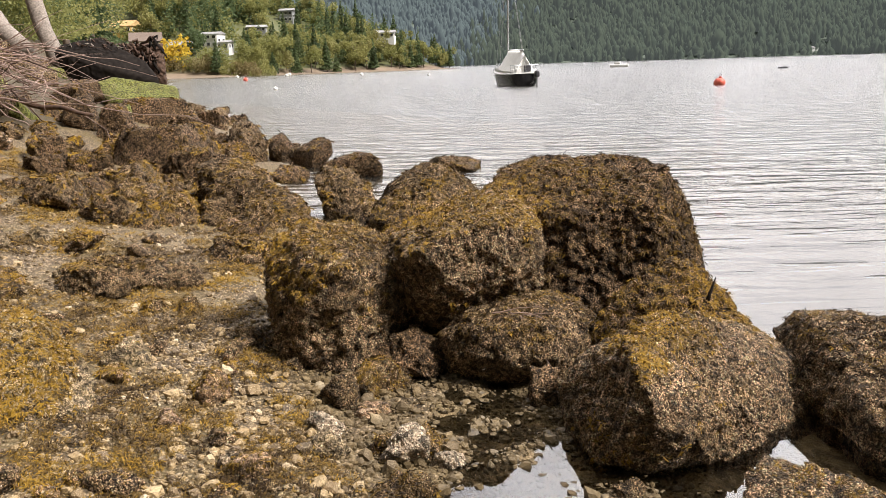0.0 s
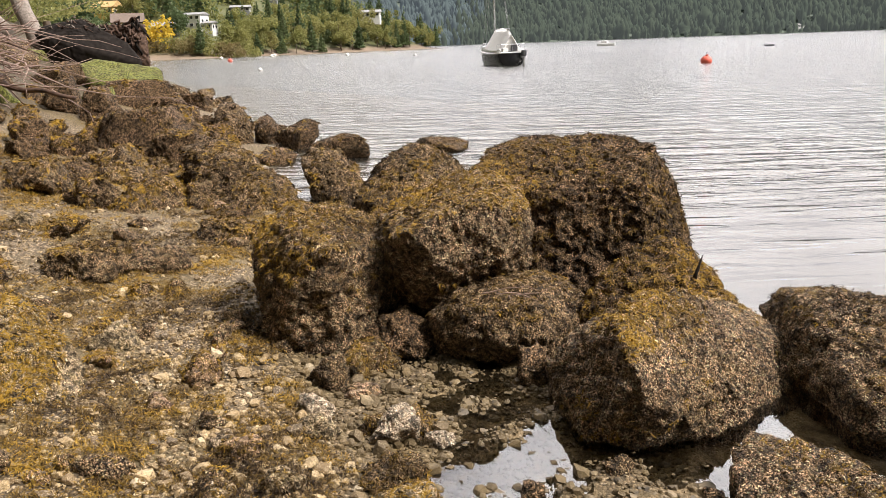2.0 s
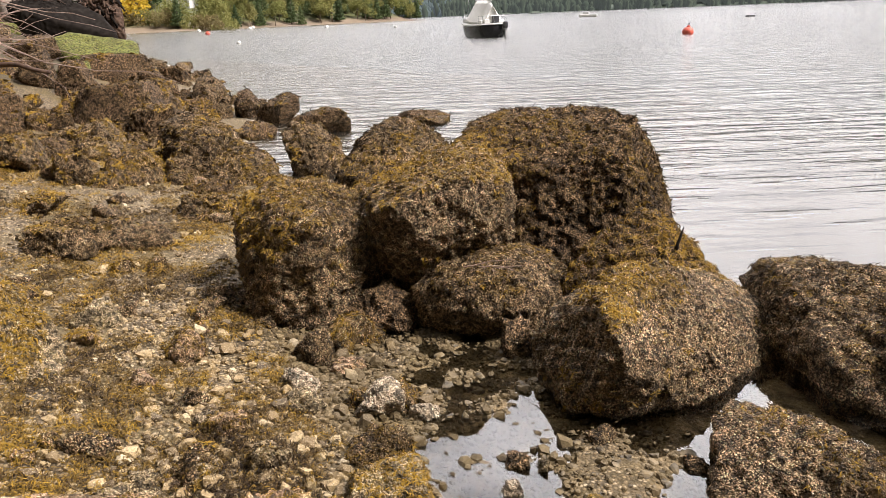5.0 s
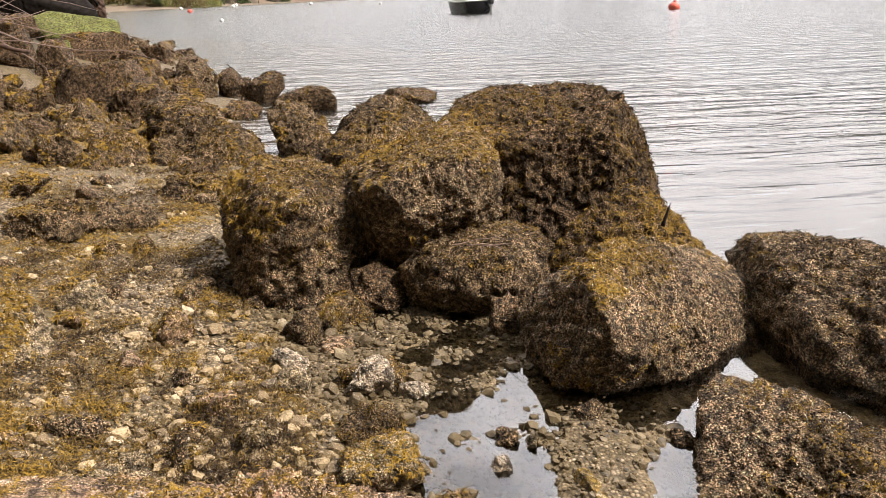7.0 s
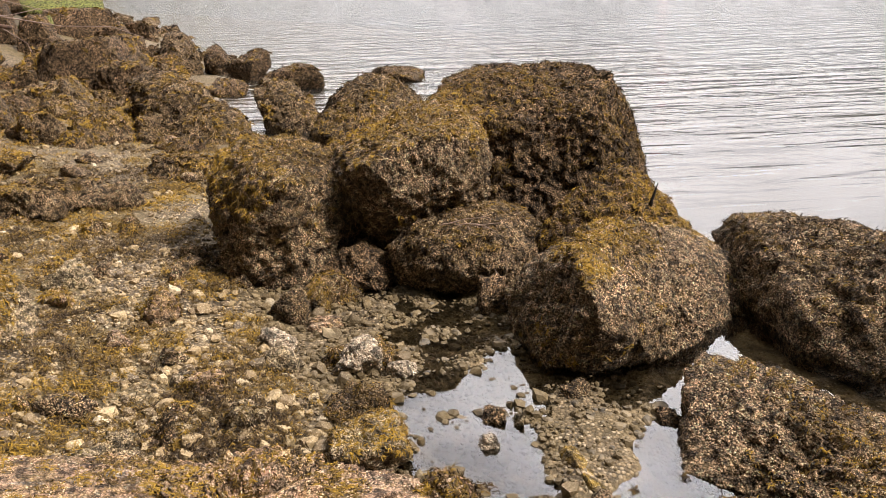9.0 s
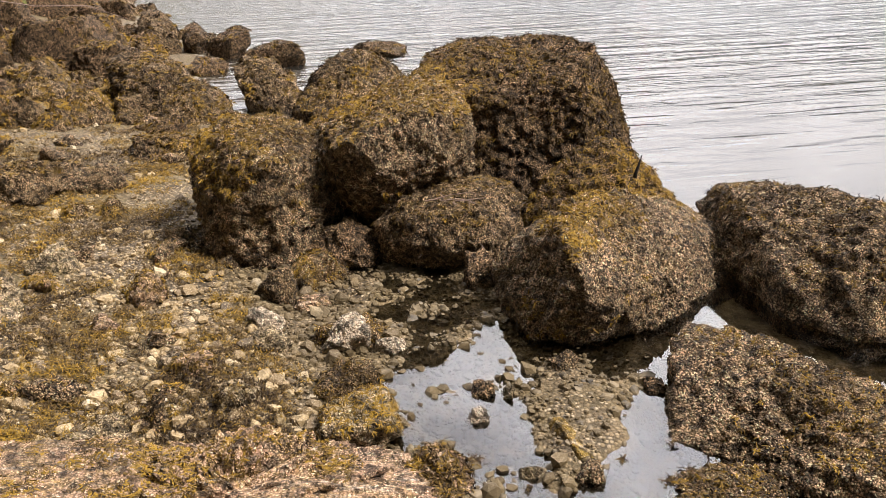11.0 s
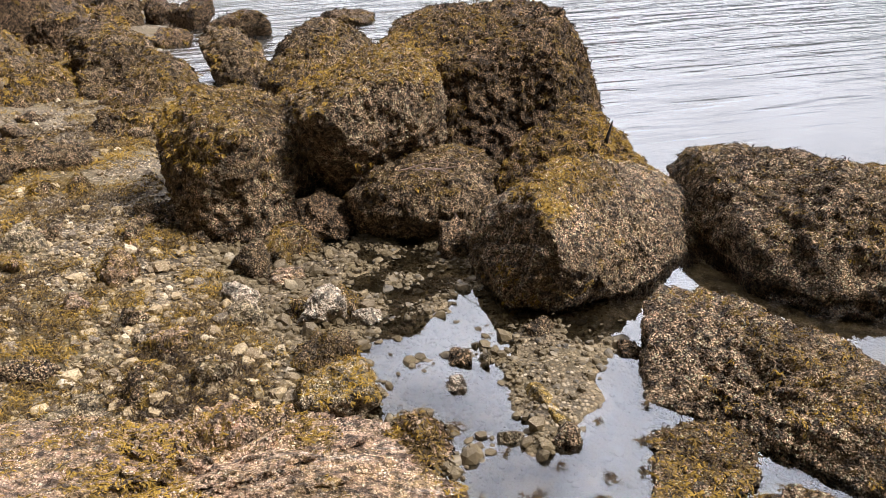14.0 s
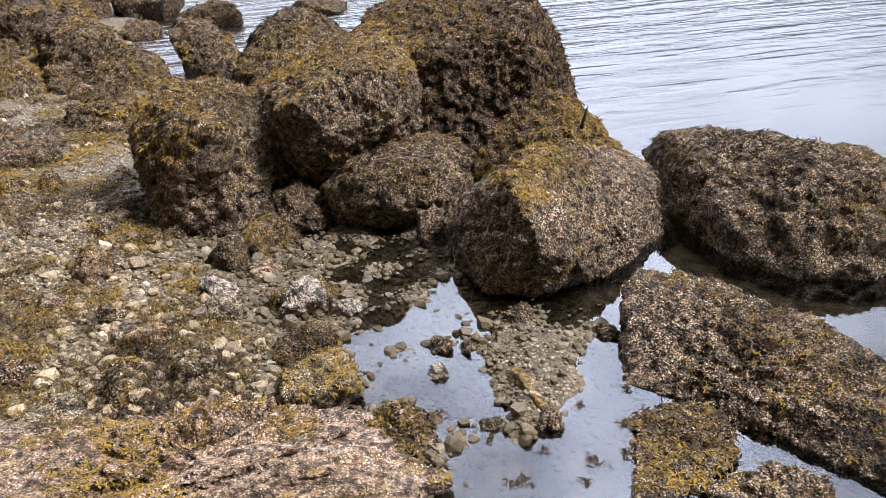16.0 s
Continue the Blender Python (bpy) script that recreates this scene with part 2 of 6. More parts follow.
ROCK_WEDGE = crusted_rock("golden_layered_stone", (0.20, 0.13, 0.03), (0.40, 0.27, 0.07), (0.7, 0.6, 0.4), 0.2, (0.36, 0.24, 0.04), 0.6, 0.5, 0.6)


def shell_material():
    m, n, l, b = material("barnacle_shell", 0.55, specular=0.3)
    g = n.new("ShaderNodeNewGeometry")
    l.new(ramp(n, l, g.outputs["Random Per Island"], (0.0, (0.030, 0.019, 0.010)), (0.4, (0.12, 0.080, 0.045)), (0.8, (0.27, 0.19, 0.115)), (0.97, (0.40, 0.30, 0.20)), (1.0, (0.55, 0.46, 0.35))), b.inputs["Base Color"])
    bumped(n, l, b, noisy(n, l, g.outputs["Position"], 400.0, 2.0), 0.4, 0.002)
    return m


def weed_material():
    """Bladder wrack: brown-black through olive to golden, by each frond's tone."""
    m, n, l, b = material("bladder_wrack", 0.62, specular=0.12)
    a = n.new("ShaderNodeAttribute")
    a.attribute_name = "tone"
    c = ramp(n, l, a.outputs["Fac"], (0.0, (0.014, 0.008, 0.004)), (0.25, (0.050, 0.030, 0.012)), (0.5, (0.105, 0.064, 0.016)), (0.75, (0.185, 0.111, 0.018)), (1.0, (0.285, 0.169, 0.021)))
    c = mixed(n, l, ramp(n, l, noisy(n, l, position(n), 140.0, 3.0), (0.5, 0.0), (0.75, 0.18)), c, (0.16, 0.10, 0.025))
    l.new(c, b.inputs["Base Color"])
    return m


def pebble_material():
    m, n, l, b = material("beach_pebble", 0.68, specular=0.4)
    g = n.new("ShaderNodeNewGeometry")
    o = n.new("ShaderNodeObjectInfo")
    r = maths(n, l, "FRACT", maths(n, l, "ADD", g.outputs["Random Per Island"], o.outputs["Random"]))
    c = ramp(n, l, r, (0.0, (0.04, 0.026, 0.016)), (0.25, (0.11, 0.071, 0.036)), (0.5, (0.22, 0.146, 0.064)), (0.75, (0.35, 0.245, 0.115)), (0.95, (0.50, 0.375, 0.20)), (1.0, (0.72, 0.60, 0.42)))
    p = g.outputs["Position"]
    f = noisy(n, l, p, 110.0, 6.0, 0.75)
    c = mixed(n, l, ramp(n, l, f, (0.42, 0.0), (0.62, 0.9)), c, (0.085, 0.055, 0.018))
    c = mixed(n, l, ramp(n, l, noisy(n, l, p, 190.0, 3.0, 0.7), (0.54, 0.0), (0.66, 0.8)), c, (0.62, 0.51, 0.34))
    xyz = n.new("ShaderNodeSeparateXYZ")
    l.new(p, xyz.inputs["Vector"])
    wet = ramp(n, l, maths(n, l, "ADD", xyz.outputs["Z"], maths(n, l, "MULTIPLY", noisy(n, l, p, 5.0, 3.0), 0.06)), (0.060, 0.9), (0.11, 0.0))
    c = mixed(n, l, wet, c, mixed(n, l, 0.88, c, (0.075, 0.052, 0.020)))
    l.new(c, b.inputs["Base Color"])
    bumped(n, l, b, f, 0.5, 0.006)
    return m


def ground_material():
    """Sand and grit near the shore, pale under shallow water, grass and earth on the far land."""
    m, n, l, b = material("shore_ground", 0.8, specular=0.3)
    p = position(n)
    xyz = n.new("ShaderNodeSeparateXYZ")
    l.new(p, xyz.inputs["Vector"])
    grit = noisy(n, l, p, 55.0, 8.0, 0.7)
    patch = noisy(n, l, p, 2.2, 5.0)
    sand = mixed(n, l, ramp(n, l, grit, (0.35, 0.0), (0.65, 1.0)), (0.08, 0.058, 0.032), (0.31, 0.235, 0.145))
    gravel = n.new("ShaderNodeTexVoronoi")
    gravel.inputs["Scale"].default_value = 62.0
    l.new(p, gravel.inputs["Vector"])
    tint = n.new("ShaderNodeSeparateColor")
    l.new(gravel.outputs["Color"], tint.inputs["Color"])
    grain = ramp(n, l, tint.outputs["Red"], (0.0, (0.05, 0.035, 0.018)), (0.4, (0.17, 0.115, 0.060)), (0.75, (0.34, 0.25, 0.14)), (1.0, (0.54, 0.43, 0.29)))
    grain = mixed(n, l, ramp(n, l, gravel.outputs["Distance"], (0.35, 0.0), (0.62, 0.9)), grain, (0.03, 0.022, 0.012))
    sand = mixed(n, l, ramp(n, l, noisy(n, l, p, 4.0, 3.0), (0.35, 1.0), (0.62, 0.75)), sand, grain)
    sand = mixed(n, l, ramp(n, l, patch, (0.45, 0.0), (0.65, 0.7)), sand, (0.13, 0.095, 0.035))
    bed = mixed(n, l, ramp(n, l, noisy(n, l, p, 9.0, 6.0, 0.65), (0.4, 0.0), (0.6, 1.0)), (0.085, 0.062, 0.030), (0.25, 0.18, 0.095))
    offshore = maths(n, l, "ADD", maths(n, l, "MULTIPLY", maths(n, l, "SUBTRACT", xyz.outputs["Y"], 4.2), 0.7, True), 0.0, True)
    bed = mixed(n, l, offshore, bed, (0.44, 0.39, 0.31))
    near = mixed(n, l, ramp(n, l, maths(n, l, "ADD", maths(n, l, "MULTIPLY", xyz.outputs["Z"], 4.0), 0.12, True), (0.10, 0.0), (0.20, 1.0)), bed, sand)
    # deep bed painted pale grey in place of light scattered in the water
    deep_scatter = ramp(n, l, maths(n, l, "MULTIPLY", xyz.outputs["Z"], -0.35, True), (0.25, 0.0), (0.8, 1.0))
    near = mixed(n, l, deep_scatter, near, (0.42, 0.43, 0.41))
    bank = maths(n, l, "MULTIPLY", maths(n, l, "SUBTRACT", xyz.outputs["Z"], 0.85), 5.0, True)
    near = mixed(n, l, bank, near, mixed(n, l, noisy(n, l, p, 7.0, 7.0, 0.75), (0.02, 0.015, 0.008), (0.13, 0.10, 0.055)))
    land = mixed(n, l, noisy(n, l, p, 0.08, 6.0, 0.6), (0.05, 0.065, 0.022), (0.13, 0.125, 0.05))
    low = maths(n, l, "SUBTRACT", 1.0, maths(n, l, "MULTIPLY", maths(n, l, "SUBTRACT", xyz.outputs["Z"], 1.4), 0.8), True)
    low = maths(n, l, "MULTIPLY", low, maths(n, l, "LESS_THAN", xyz.outputs["Y"], 700.0))
    land = mixed(n, l, low, land, mixed(n, l, noisy(n, l, p, 0.35, 4.0), (0.13, 0.10, 0.07), (0.30, 0.23, 0.16)))
    far = maths(n, l, "GREATER_THAN", xyz.outputs["Y"], 90.0)
    far = maths(n, l, "MULTIPLY", far, maths(n, l, "GREATER_THAN", xyz.outputs["Z"], -0.2))
    near = mixed(n, l, far, near, land)
    remote = maths(n, l, "GREATER_THAN", xyz.outputs["Y"], 800.0)
    l.new(mixed(n, l, remote, near, (0.10, 0.125, 0.10)), b.inputs["Base Color"])
    bumped(n, l, b, maths(n, l, "SUBTRACT", grit, gravel.outputs["Distance"]), 0.8, 0.014)
    return m


def water_material():
    """Clear shallow sea: see-through, with a mirror gloss that grows with the angle."""
    m = bpy.data.materials.new("sea_water")
    m.use_nodes = True
    n, l = m.node_tree.nodes, m.node_tree.links
    n.clear()
    p = n.new("ShaderNodeNewGeometry").outputs["Position"]
    xyz = n.new("ShaderNodeSeparateXYZ")
    l.new(p, xyz.inputs["Vector"])

    def waves(sx, sy, turn, detail):
        mp = n.new("ShaderNodeMapping")
        mp.inputs["Scale"].default_value = (sx, sy, 1.0)
        mp.inputs["Rotation"].default_value = (0, 0, radians(turn))
        l.new(p, mp.inputs["Vector"])
        return noisy(n, l, mp.outputs["Vector"], 1.0, detail, 0.5)

    swell = waves(0.42, 2.1, 4, 2.5)
    chop = waves(1.7, 5.2, -7, 3.0)
    side = waves(6.0, 6.5, 35, 2.0)
    lone = ramp(n, l, waves(0.8, 4.6, 2, 1.5), (0.57, 0.0), (0.68, 1.0))
    high = maths(n, l, "ADD", maths(n, l, "MULTIPLY", swell, 1.0), maths(n, l, "ADD", maths(n, l, "ADD", maths(n, l, "MULTIPLY", chop, 0.30), maths(n, l, "MULTIPLY", side, 0.22)), maths(n, l, "MULTIPLY", lone, 0.22)))
    small = maths(n, l, "MULTIPLY", waves(5, 10, 20, 2.0), 0.004)
    open_sea = maths(n, l, "MULTIPLY", maths(n, l, "SUBTRACT", xyz.outputs["Y"], 3.6), 0.10, True)
    high = maths(n, l, "ADD", maths(n, l, "MULTIPLY", high, open_sea), small)
    bump = n.new("ShaderNodeBump")
    bump.inputs["Strength"].default_value = 1.0
    bump.inputs["Distance"].default_value = 0.105
    l.new(high, bump.inputs["Height"])
    fres = n.new("ShaderNodeFresnel")
    fres.inputs["IOR"].default_value = 1.8
    l.new(bump.outputs["Normal"], fres.inputs["Normal"])
    clear = n.new("ShaderNodeBsdfTransparent")
    clear.inputs["Color"].default_value = (0.90, 0.87, 0.77, 1)
    gloss = n.new("ShaderNodeBsdfGlossy")
    l.new(maths(n, l, "ADD", 0.02, maths(n, l, "MULTIPLY", open_sea, 0.13)), gloss.inputs["Roughness"])
    l.new(bump.outputs["Normal"], gloss.inputs["Normal"])
    # small pale diffuse share added to brighten the open sea
    sea_lift = n.new("ShaderNodeBsdfDiffuse")
    sea_lift.inputs["Color"].default_value = (0.40, 0.375, 0.32, 1)
    body = n.new("ShaderNodeMixShader")
    l.new(maths(n, l, "MULTIPLY", open_sea, 0.08), body.inputs["Fac"])
    l.new(clear.outputs["BSDF"], body.inputs[1])
    l.new(sea_lift.outputs["BSDF"], body.inputs[2])
    mix = n.new("ShaderNodeMixShader")
    l.new(fres.outputs["Fac"], mix.inputs["Fac"])
    l.new(body.outputs["Shader"], mix.inputs[1])
    l.new(gloss.outputs["BSDF"], mix.inputs[2])
    out = n.new("ShaderNodeOutputMaterial")
    l.new(mix.outputs["Shader"], out.inputs["Surface"])
    return m


def leaf_material(name, *cols, rough=0.6):
    m, n, l, b = material(name, rough, specular=0.25)
    g = n.new("ShaderNodeNewGeometry")
    o = n.new("ShaderNodeObjectInfo")
    r = maths(n, l, "FRACT", maths(n, l, "ADD", maths(n, l, "MULTIPLY", g.outputs["Random Per Island"], 0.3), maths(n, l, "MULTIPLY", o.outputs["Random"], 0.7)))
    l.new(ramp(n, l, r, *[(k / max(1, len(cols) - 1), c) for k, c in enumerate(cols)]), b.inputs["Base Color"])
    glow_through = n.new("ShaderNodeBsdfTranslucent")
    l.new(b.inputs["Base Color"].links[0].from_socket, glow_through.inputs["Color"])
    both = n.new("ShaderNodeMixShader")
    both.inputs["Fac"].default_value = 0.45
    l.new(b.outputs["BSDF"], both.inputs[1])
    l.new(glow_through.outputs["BSDF"], both.inputs[2])
    l.new(both.outputs["Shader"], n["Material Output"].inputs["Surface"])
    return m


SHELL, WEED, PEBBLE, GROUND, WATER = shell_material(), weed_material(), pebble_material(), ground_material(), water_material()
LEAF = leaf_material("spring_leaves", (0.19, 0.20, 0.065), (0.25, 0.255, 0.085), (0.30, 0.29, 0.10), (0.24, 0.22, 0.085))
def haze_glow(m, glow):
    """Haze put into a leaf material as a pale self-glow, for slopes over a kilometre off."""
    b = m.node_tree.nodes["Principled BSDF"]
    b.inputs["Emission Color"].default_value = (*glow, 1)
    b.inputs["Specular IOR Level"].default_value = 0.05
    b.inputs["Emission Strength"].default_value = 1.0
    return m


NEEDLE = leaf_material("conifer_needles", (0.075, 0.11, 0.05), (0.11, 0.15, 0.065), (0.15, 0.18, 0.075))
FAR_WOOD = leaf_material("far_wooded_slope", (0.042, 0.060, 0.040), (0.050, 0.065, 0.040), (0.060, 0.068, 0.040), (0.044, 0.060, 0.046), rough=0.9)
haze_glow(FAR_WOOD, (0.125, 0.142, 0.128))
# bluer leaf colour and glow imitate thicker air
BLUE_HAZE_WOOD = leaf_material("farther_wooded_slope", (0.07, 0.10, 0.10), (0.085, 0.11, 0.10), rough=0.9)
haze_glow(BLUE_HAZE_WOOD, (0.135, 0.158, 0.172))
YELLOW = leaf_material("yellow_blossom", (0.52, 0.37, 0.03), (0.60, 0.43, 0.05), (0.40, 0.28, 0.04))
HEDGE = leaf_material("brown_scrub", (0.20, 0.16, 0.07), (0.25, 0.20, 0.09), (0.22, 0.20, 0.08))
BARK = plain("bark", (0.16, 0.125, 0.095), 0.85, vary=0.35)
GREYWOOD = plain("weathered_driftwood", (0.21, 0.175, 0.145), 0.85, vary=0.5, scale=22)
CHARRED = plain("blackened_wood", (0.016, 0.013, 0.011), 0.9, vary=0.6, scale=9)
CHARRED.node_tree.nodes["Principled BSDF"].inputs["Specular IOR Level"].default_value = 0.08
ROOTWOOD = plain("dark_red_root_wood", (0.075, 0.042, 0.026), 0.85, vary=0.6, scale=12)
TWIG = plain("bleached_twig", (0.30, 0.21, 0.17), 0.8, vary=0.3, scale=20)
MOSSY = crusted_rock("mossy_rock", (0.16, 0.17, 0.07), (0.40, 0.46, 0.16), (0.42, 0.40, 0.28), 0.2, (0.20, 0.23, 0.045), 0.8, 0.5)
HULL = plain("black_hull_paint", (0.018, 0.018, 0.022), 0.25, vary=0.2)
WHITE = plain("white_gelcoat", (0.72, 0.72, 0.70), 0.35, vary=0.05)
CANVAS = plain("white_canvas", (0.86, 0.85, 0.81), 0.85, vary=0.08, scale=2.0)
ALLOY = plain("grey_alloy", (0.55, 0.56, 0.57), 0.35, 0.8, vary=0.08)
MOTOR = plain("dark_motor_casing", (0.05, 0.05, 0.055), 0.4)
BUOY_RED = plain("red_buoy_plastic", (0.66, 0.12, 0.075), 0.55, vary=0.15)
BUOY_WHITE = plain("white_buoy_plastic", (0.75, 0.74, 0.70), 0.5, vary=0.08)
GLASS = plain("dark_window_glass", (0.03, 0.035, 0.04), 0.08, vary=0.2)
PAINT = {"yellow": plain("yellow_siding", (0.60, 0.40, 0.13), 0.7, vary=0.1, scale=1.5), "brown": plain("brown_siding", (0.24, 0.17, 0.11), 0.75, scale=1.5),
         "white": plain("white_siding", (0.74, 0.74, 0.73), 0.6, vary=0.06, scale=1.5), "grey": plain("grey_siding", (0.22, 0.23, 0.23), 0.7, scale=1.5)}
SHINGLE = {"tan": plain("tan_shingles", (0.50, 0.33, 0.14), 0.85, scale=2.0), "brown": plain("brown_shingles", (0.17, 0.13, 0.105), 0.9, scale=2.0), "grey": plain("grey_shingles", (0.28, 0.28, 0.28), 0.9, scale=2.0)}
POOLSTONE = plain("stained_pool_stone", (0.12, 0.088, 0.045), 0.6, vary=0.85, scale=16)

# ---------- ground and sea ----------
SHORE_Y = (-60, 0, 1.5, 2.45, 2.8, 3.25, 3.6, 4.2, 6.0, 8.0, 10.5, 12.0, 15.0, 31.0, 44.0, 60.0, 100.0, 200.0, 270.0)
SHORE_X = (3.0, 0.6, 0.10, 0.06, 0.12, -0.08, -0.26, -0.25, -0.5, -1.35, -2.5, -2.6, -3.1, -8.8, -15.0, -27.0, -75.0, -150.0, -170.0)


def ground_z(x, y):
    """Height of the ground sheet: beach, sea bed, headland and the hills round the inlet."""
    x, y = np.asarray(x, float), np.asarray(y, float)
    p = flat(x, y)
    d = (np.interp(y, SHORE_Y, SHORE_X) - x) * 0.93
    up = np.clip(d, 0, None)
    beach = 0.075 * up + 0.012 * np.minimum(up, 6) ** 2 + 0.30 * np.clip(up - 6.5, 0, 80)
    # last term: unseen bank added behind the camera to block sky light
    beach = beach * (1 + np.clip((y - 6) / 6, 0, 2.3)) + 0.45 * np.clip(-y - 3, 0, 30) * np.clip(d, 0, 1)
    down = np.clip(-d, 0, None)
    bed = -np.minimum(0.075, 0.16 * down) - 0.055 * np.clip(down - 1.6, 0, 3) - 0.10 * np.clip(down - 4, 0, 40)
    z = np.where(d > 0, beach, bed)
    # a gravel bar, awash, between the pool and the boulders
    edge = y - 2.54 - 0.12 * vnoise(p * 3.0, 9) + 0.25 * np.clip(x - 0.8, 0, 1)
    bar = 1 / (1 + np.exp(-np.clip(edge / 0.05, -30, 30))) / (1 + np.exp(np.clip((y - 4.3) / 0.1, -30, 30))) / (1 + np.exp(np.clip((x - 1.15) / 0.05, -30, 30)))
    z = np.where(d > -3, np.maximum(z, z * (1 - bar) + bar * np.maximum(z, 0.014 - 0.016 * np.clip((x + 0.35) / 0.35, 0, 1) + 0.022 * vnoise(p * 6.5, 29))), z)
    # a tongue of gravel that runs out into the pool
    right = np.interp(y, (1.90, 1.98, 2.18, 2.52, 2.62), (0.42, 0.58, 0.81, 1.06, 1.10)) + 0.05 * vnoise(p * 9, 14)
    tongue = 1 / (1 + np.exp(-np.clip((x - 0.47 - 0.05 * vnoise(p * 8, 13)) / 0.02, -30, 30))) / (1 + np.exp(np.clip((x - right) / 0.025, -30, 30))) / (1 + np.exp(np.clip((y - 2.75) / 0.05, -30, 30)))
    z = np.where((tongue > 0.01) & (y > 1.85), z * (1 - tongue) + tongue * (0.010 + 0.016 * vnoise(p * 7, 15)), z)
    close = np.exp(-np.hypot(x, y) / 40)
    z = z + close * (0.035 * fbm(p * 1.6, 3, 3) + 0.012 * fbm(p * 9, 2, 5))
    # wooded headland beyond the bay
    s1 = (-(x + 70) * 132 + (y - 265) * 83) / 156.0
    s2 = ((15 - x) * 150 - (y - 397) * 70) / 165.0
    s = np.minimum(np.minimum(s1, y - 262), s2) + 4 * vnoise(p * 0.02, 11)
    head = np.where(s > 0, 0.07 * np.minimum(s, 8) + 0.38 * np.clip(s - 8, 0, 220), 0.25 * s)
    z = np.maximum(z, np.maximum(head, -5))
    # hills across the inlet and all round
    r, az = np.hypot(x, y), np.arctan2(x, y)
    coast = 1250 + 260 * np.sin(az * 2.3 + 0.6) + 25 * vnoise(p * 0.006, 21)
    rise = np.clip(r - coast, 0, None)
    hills = 0.36 * np.minimum(rise, 520) * (1 + 0.35 * vnoise(p * 0.0022, 22)) - 3
    return np.maximum(z, np.where(rise > 0, hills, -5))


def ground_sheet():
    fine = np.radians(np.arange(-40, 41, 0.32))
    coarse = np.radians(np.arange(43.5, 318, 4.5))
    az = np.concatenate([fine, coarse])
    rad = np.concatenate([[0.0], 0.5 * np.exp(np.linspace(0, math.log(9000), 330))])
    a, r = np.meshgrid(az, rad)
    x, y = (r * np.sin(a)).ravel(), (r * np.cos(a)).ravel()
    verts = np.stack([x, y, ground_z(x, y)], 1)
    na, nr = len(az), len(rad)
    i, j = np.meshgrid(np.arange(nr - 1), np.arange(na), indexing="ij")
    k = (j + 1) % na
    faces = np.stack([i * na + j, i * na + k, (i + 1) * na + k, (i + 1) * na + j], -1).reshape(-1, 4)
    return mesh_of("ground", verts, faces[:, ::-1], GROUND)


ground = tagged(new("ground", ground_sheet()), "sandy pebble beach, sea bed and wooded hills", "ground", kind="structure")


def water_sheet():
    ring = np.radians(np.arange(0, 360, 5.0))
    rad = 0.4 * np.exp(np.linspace(0, math.log(5000), 40))
    a, r = np.meshgrid(ring, rad)
    verts = np.stack([(r * np.sin(a)).ravel(), (r * np.cos(a)).ravel(), np.zeros(a.size)], 1)
    n, m = len(ring), len(rad)
    i, j = np.meshgrid(np.arange(m - 1), np.arange(n), indexing="ij")
    k = (j + 1) % n
    return mesh_of("water", verts, np.stack([i * n + j, (i + 1) * n + j, (i + 1) * n + k, i * n + k], -1).reshape(-1, 4)[:, ::-1], WATER)


water = tagged(new("water", water_sheet()), "grey rippled sea water reflecting an overcast sky", "water", kind="structure")

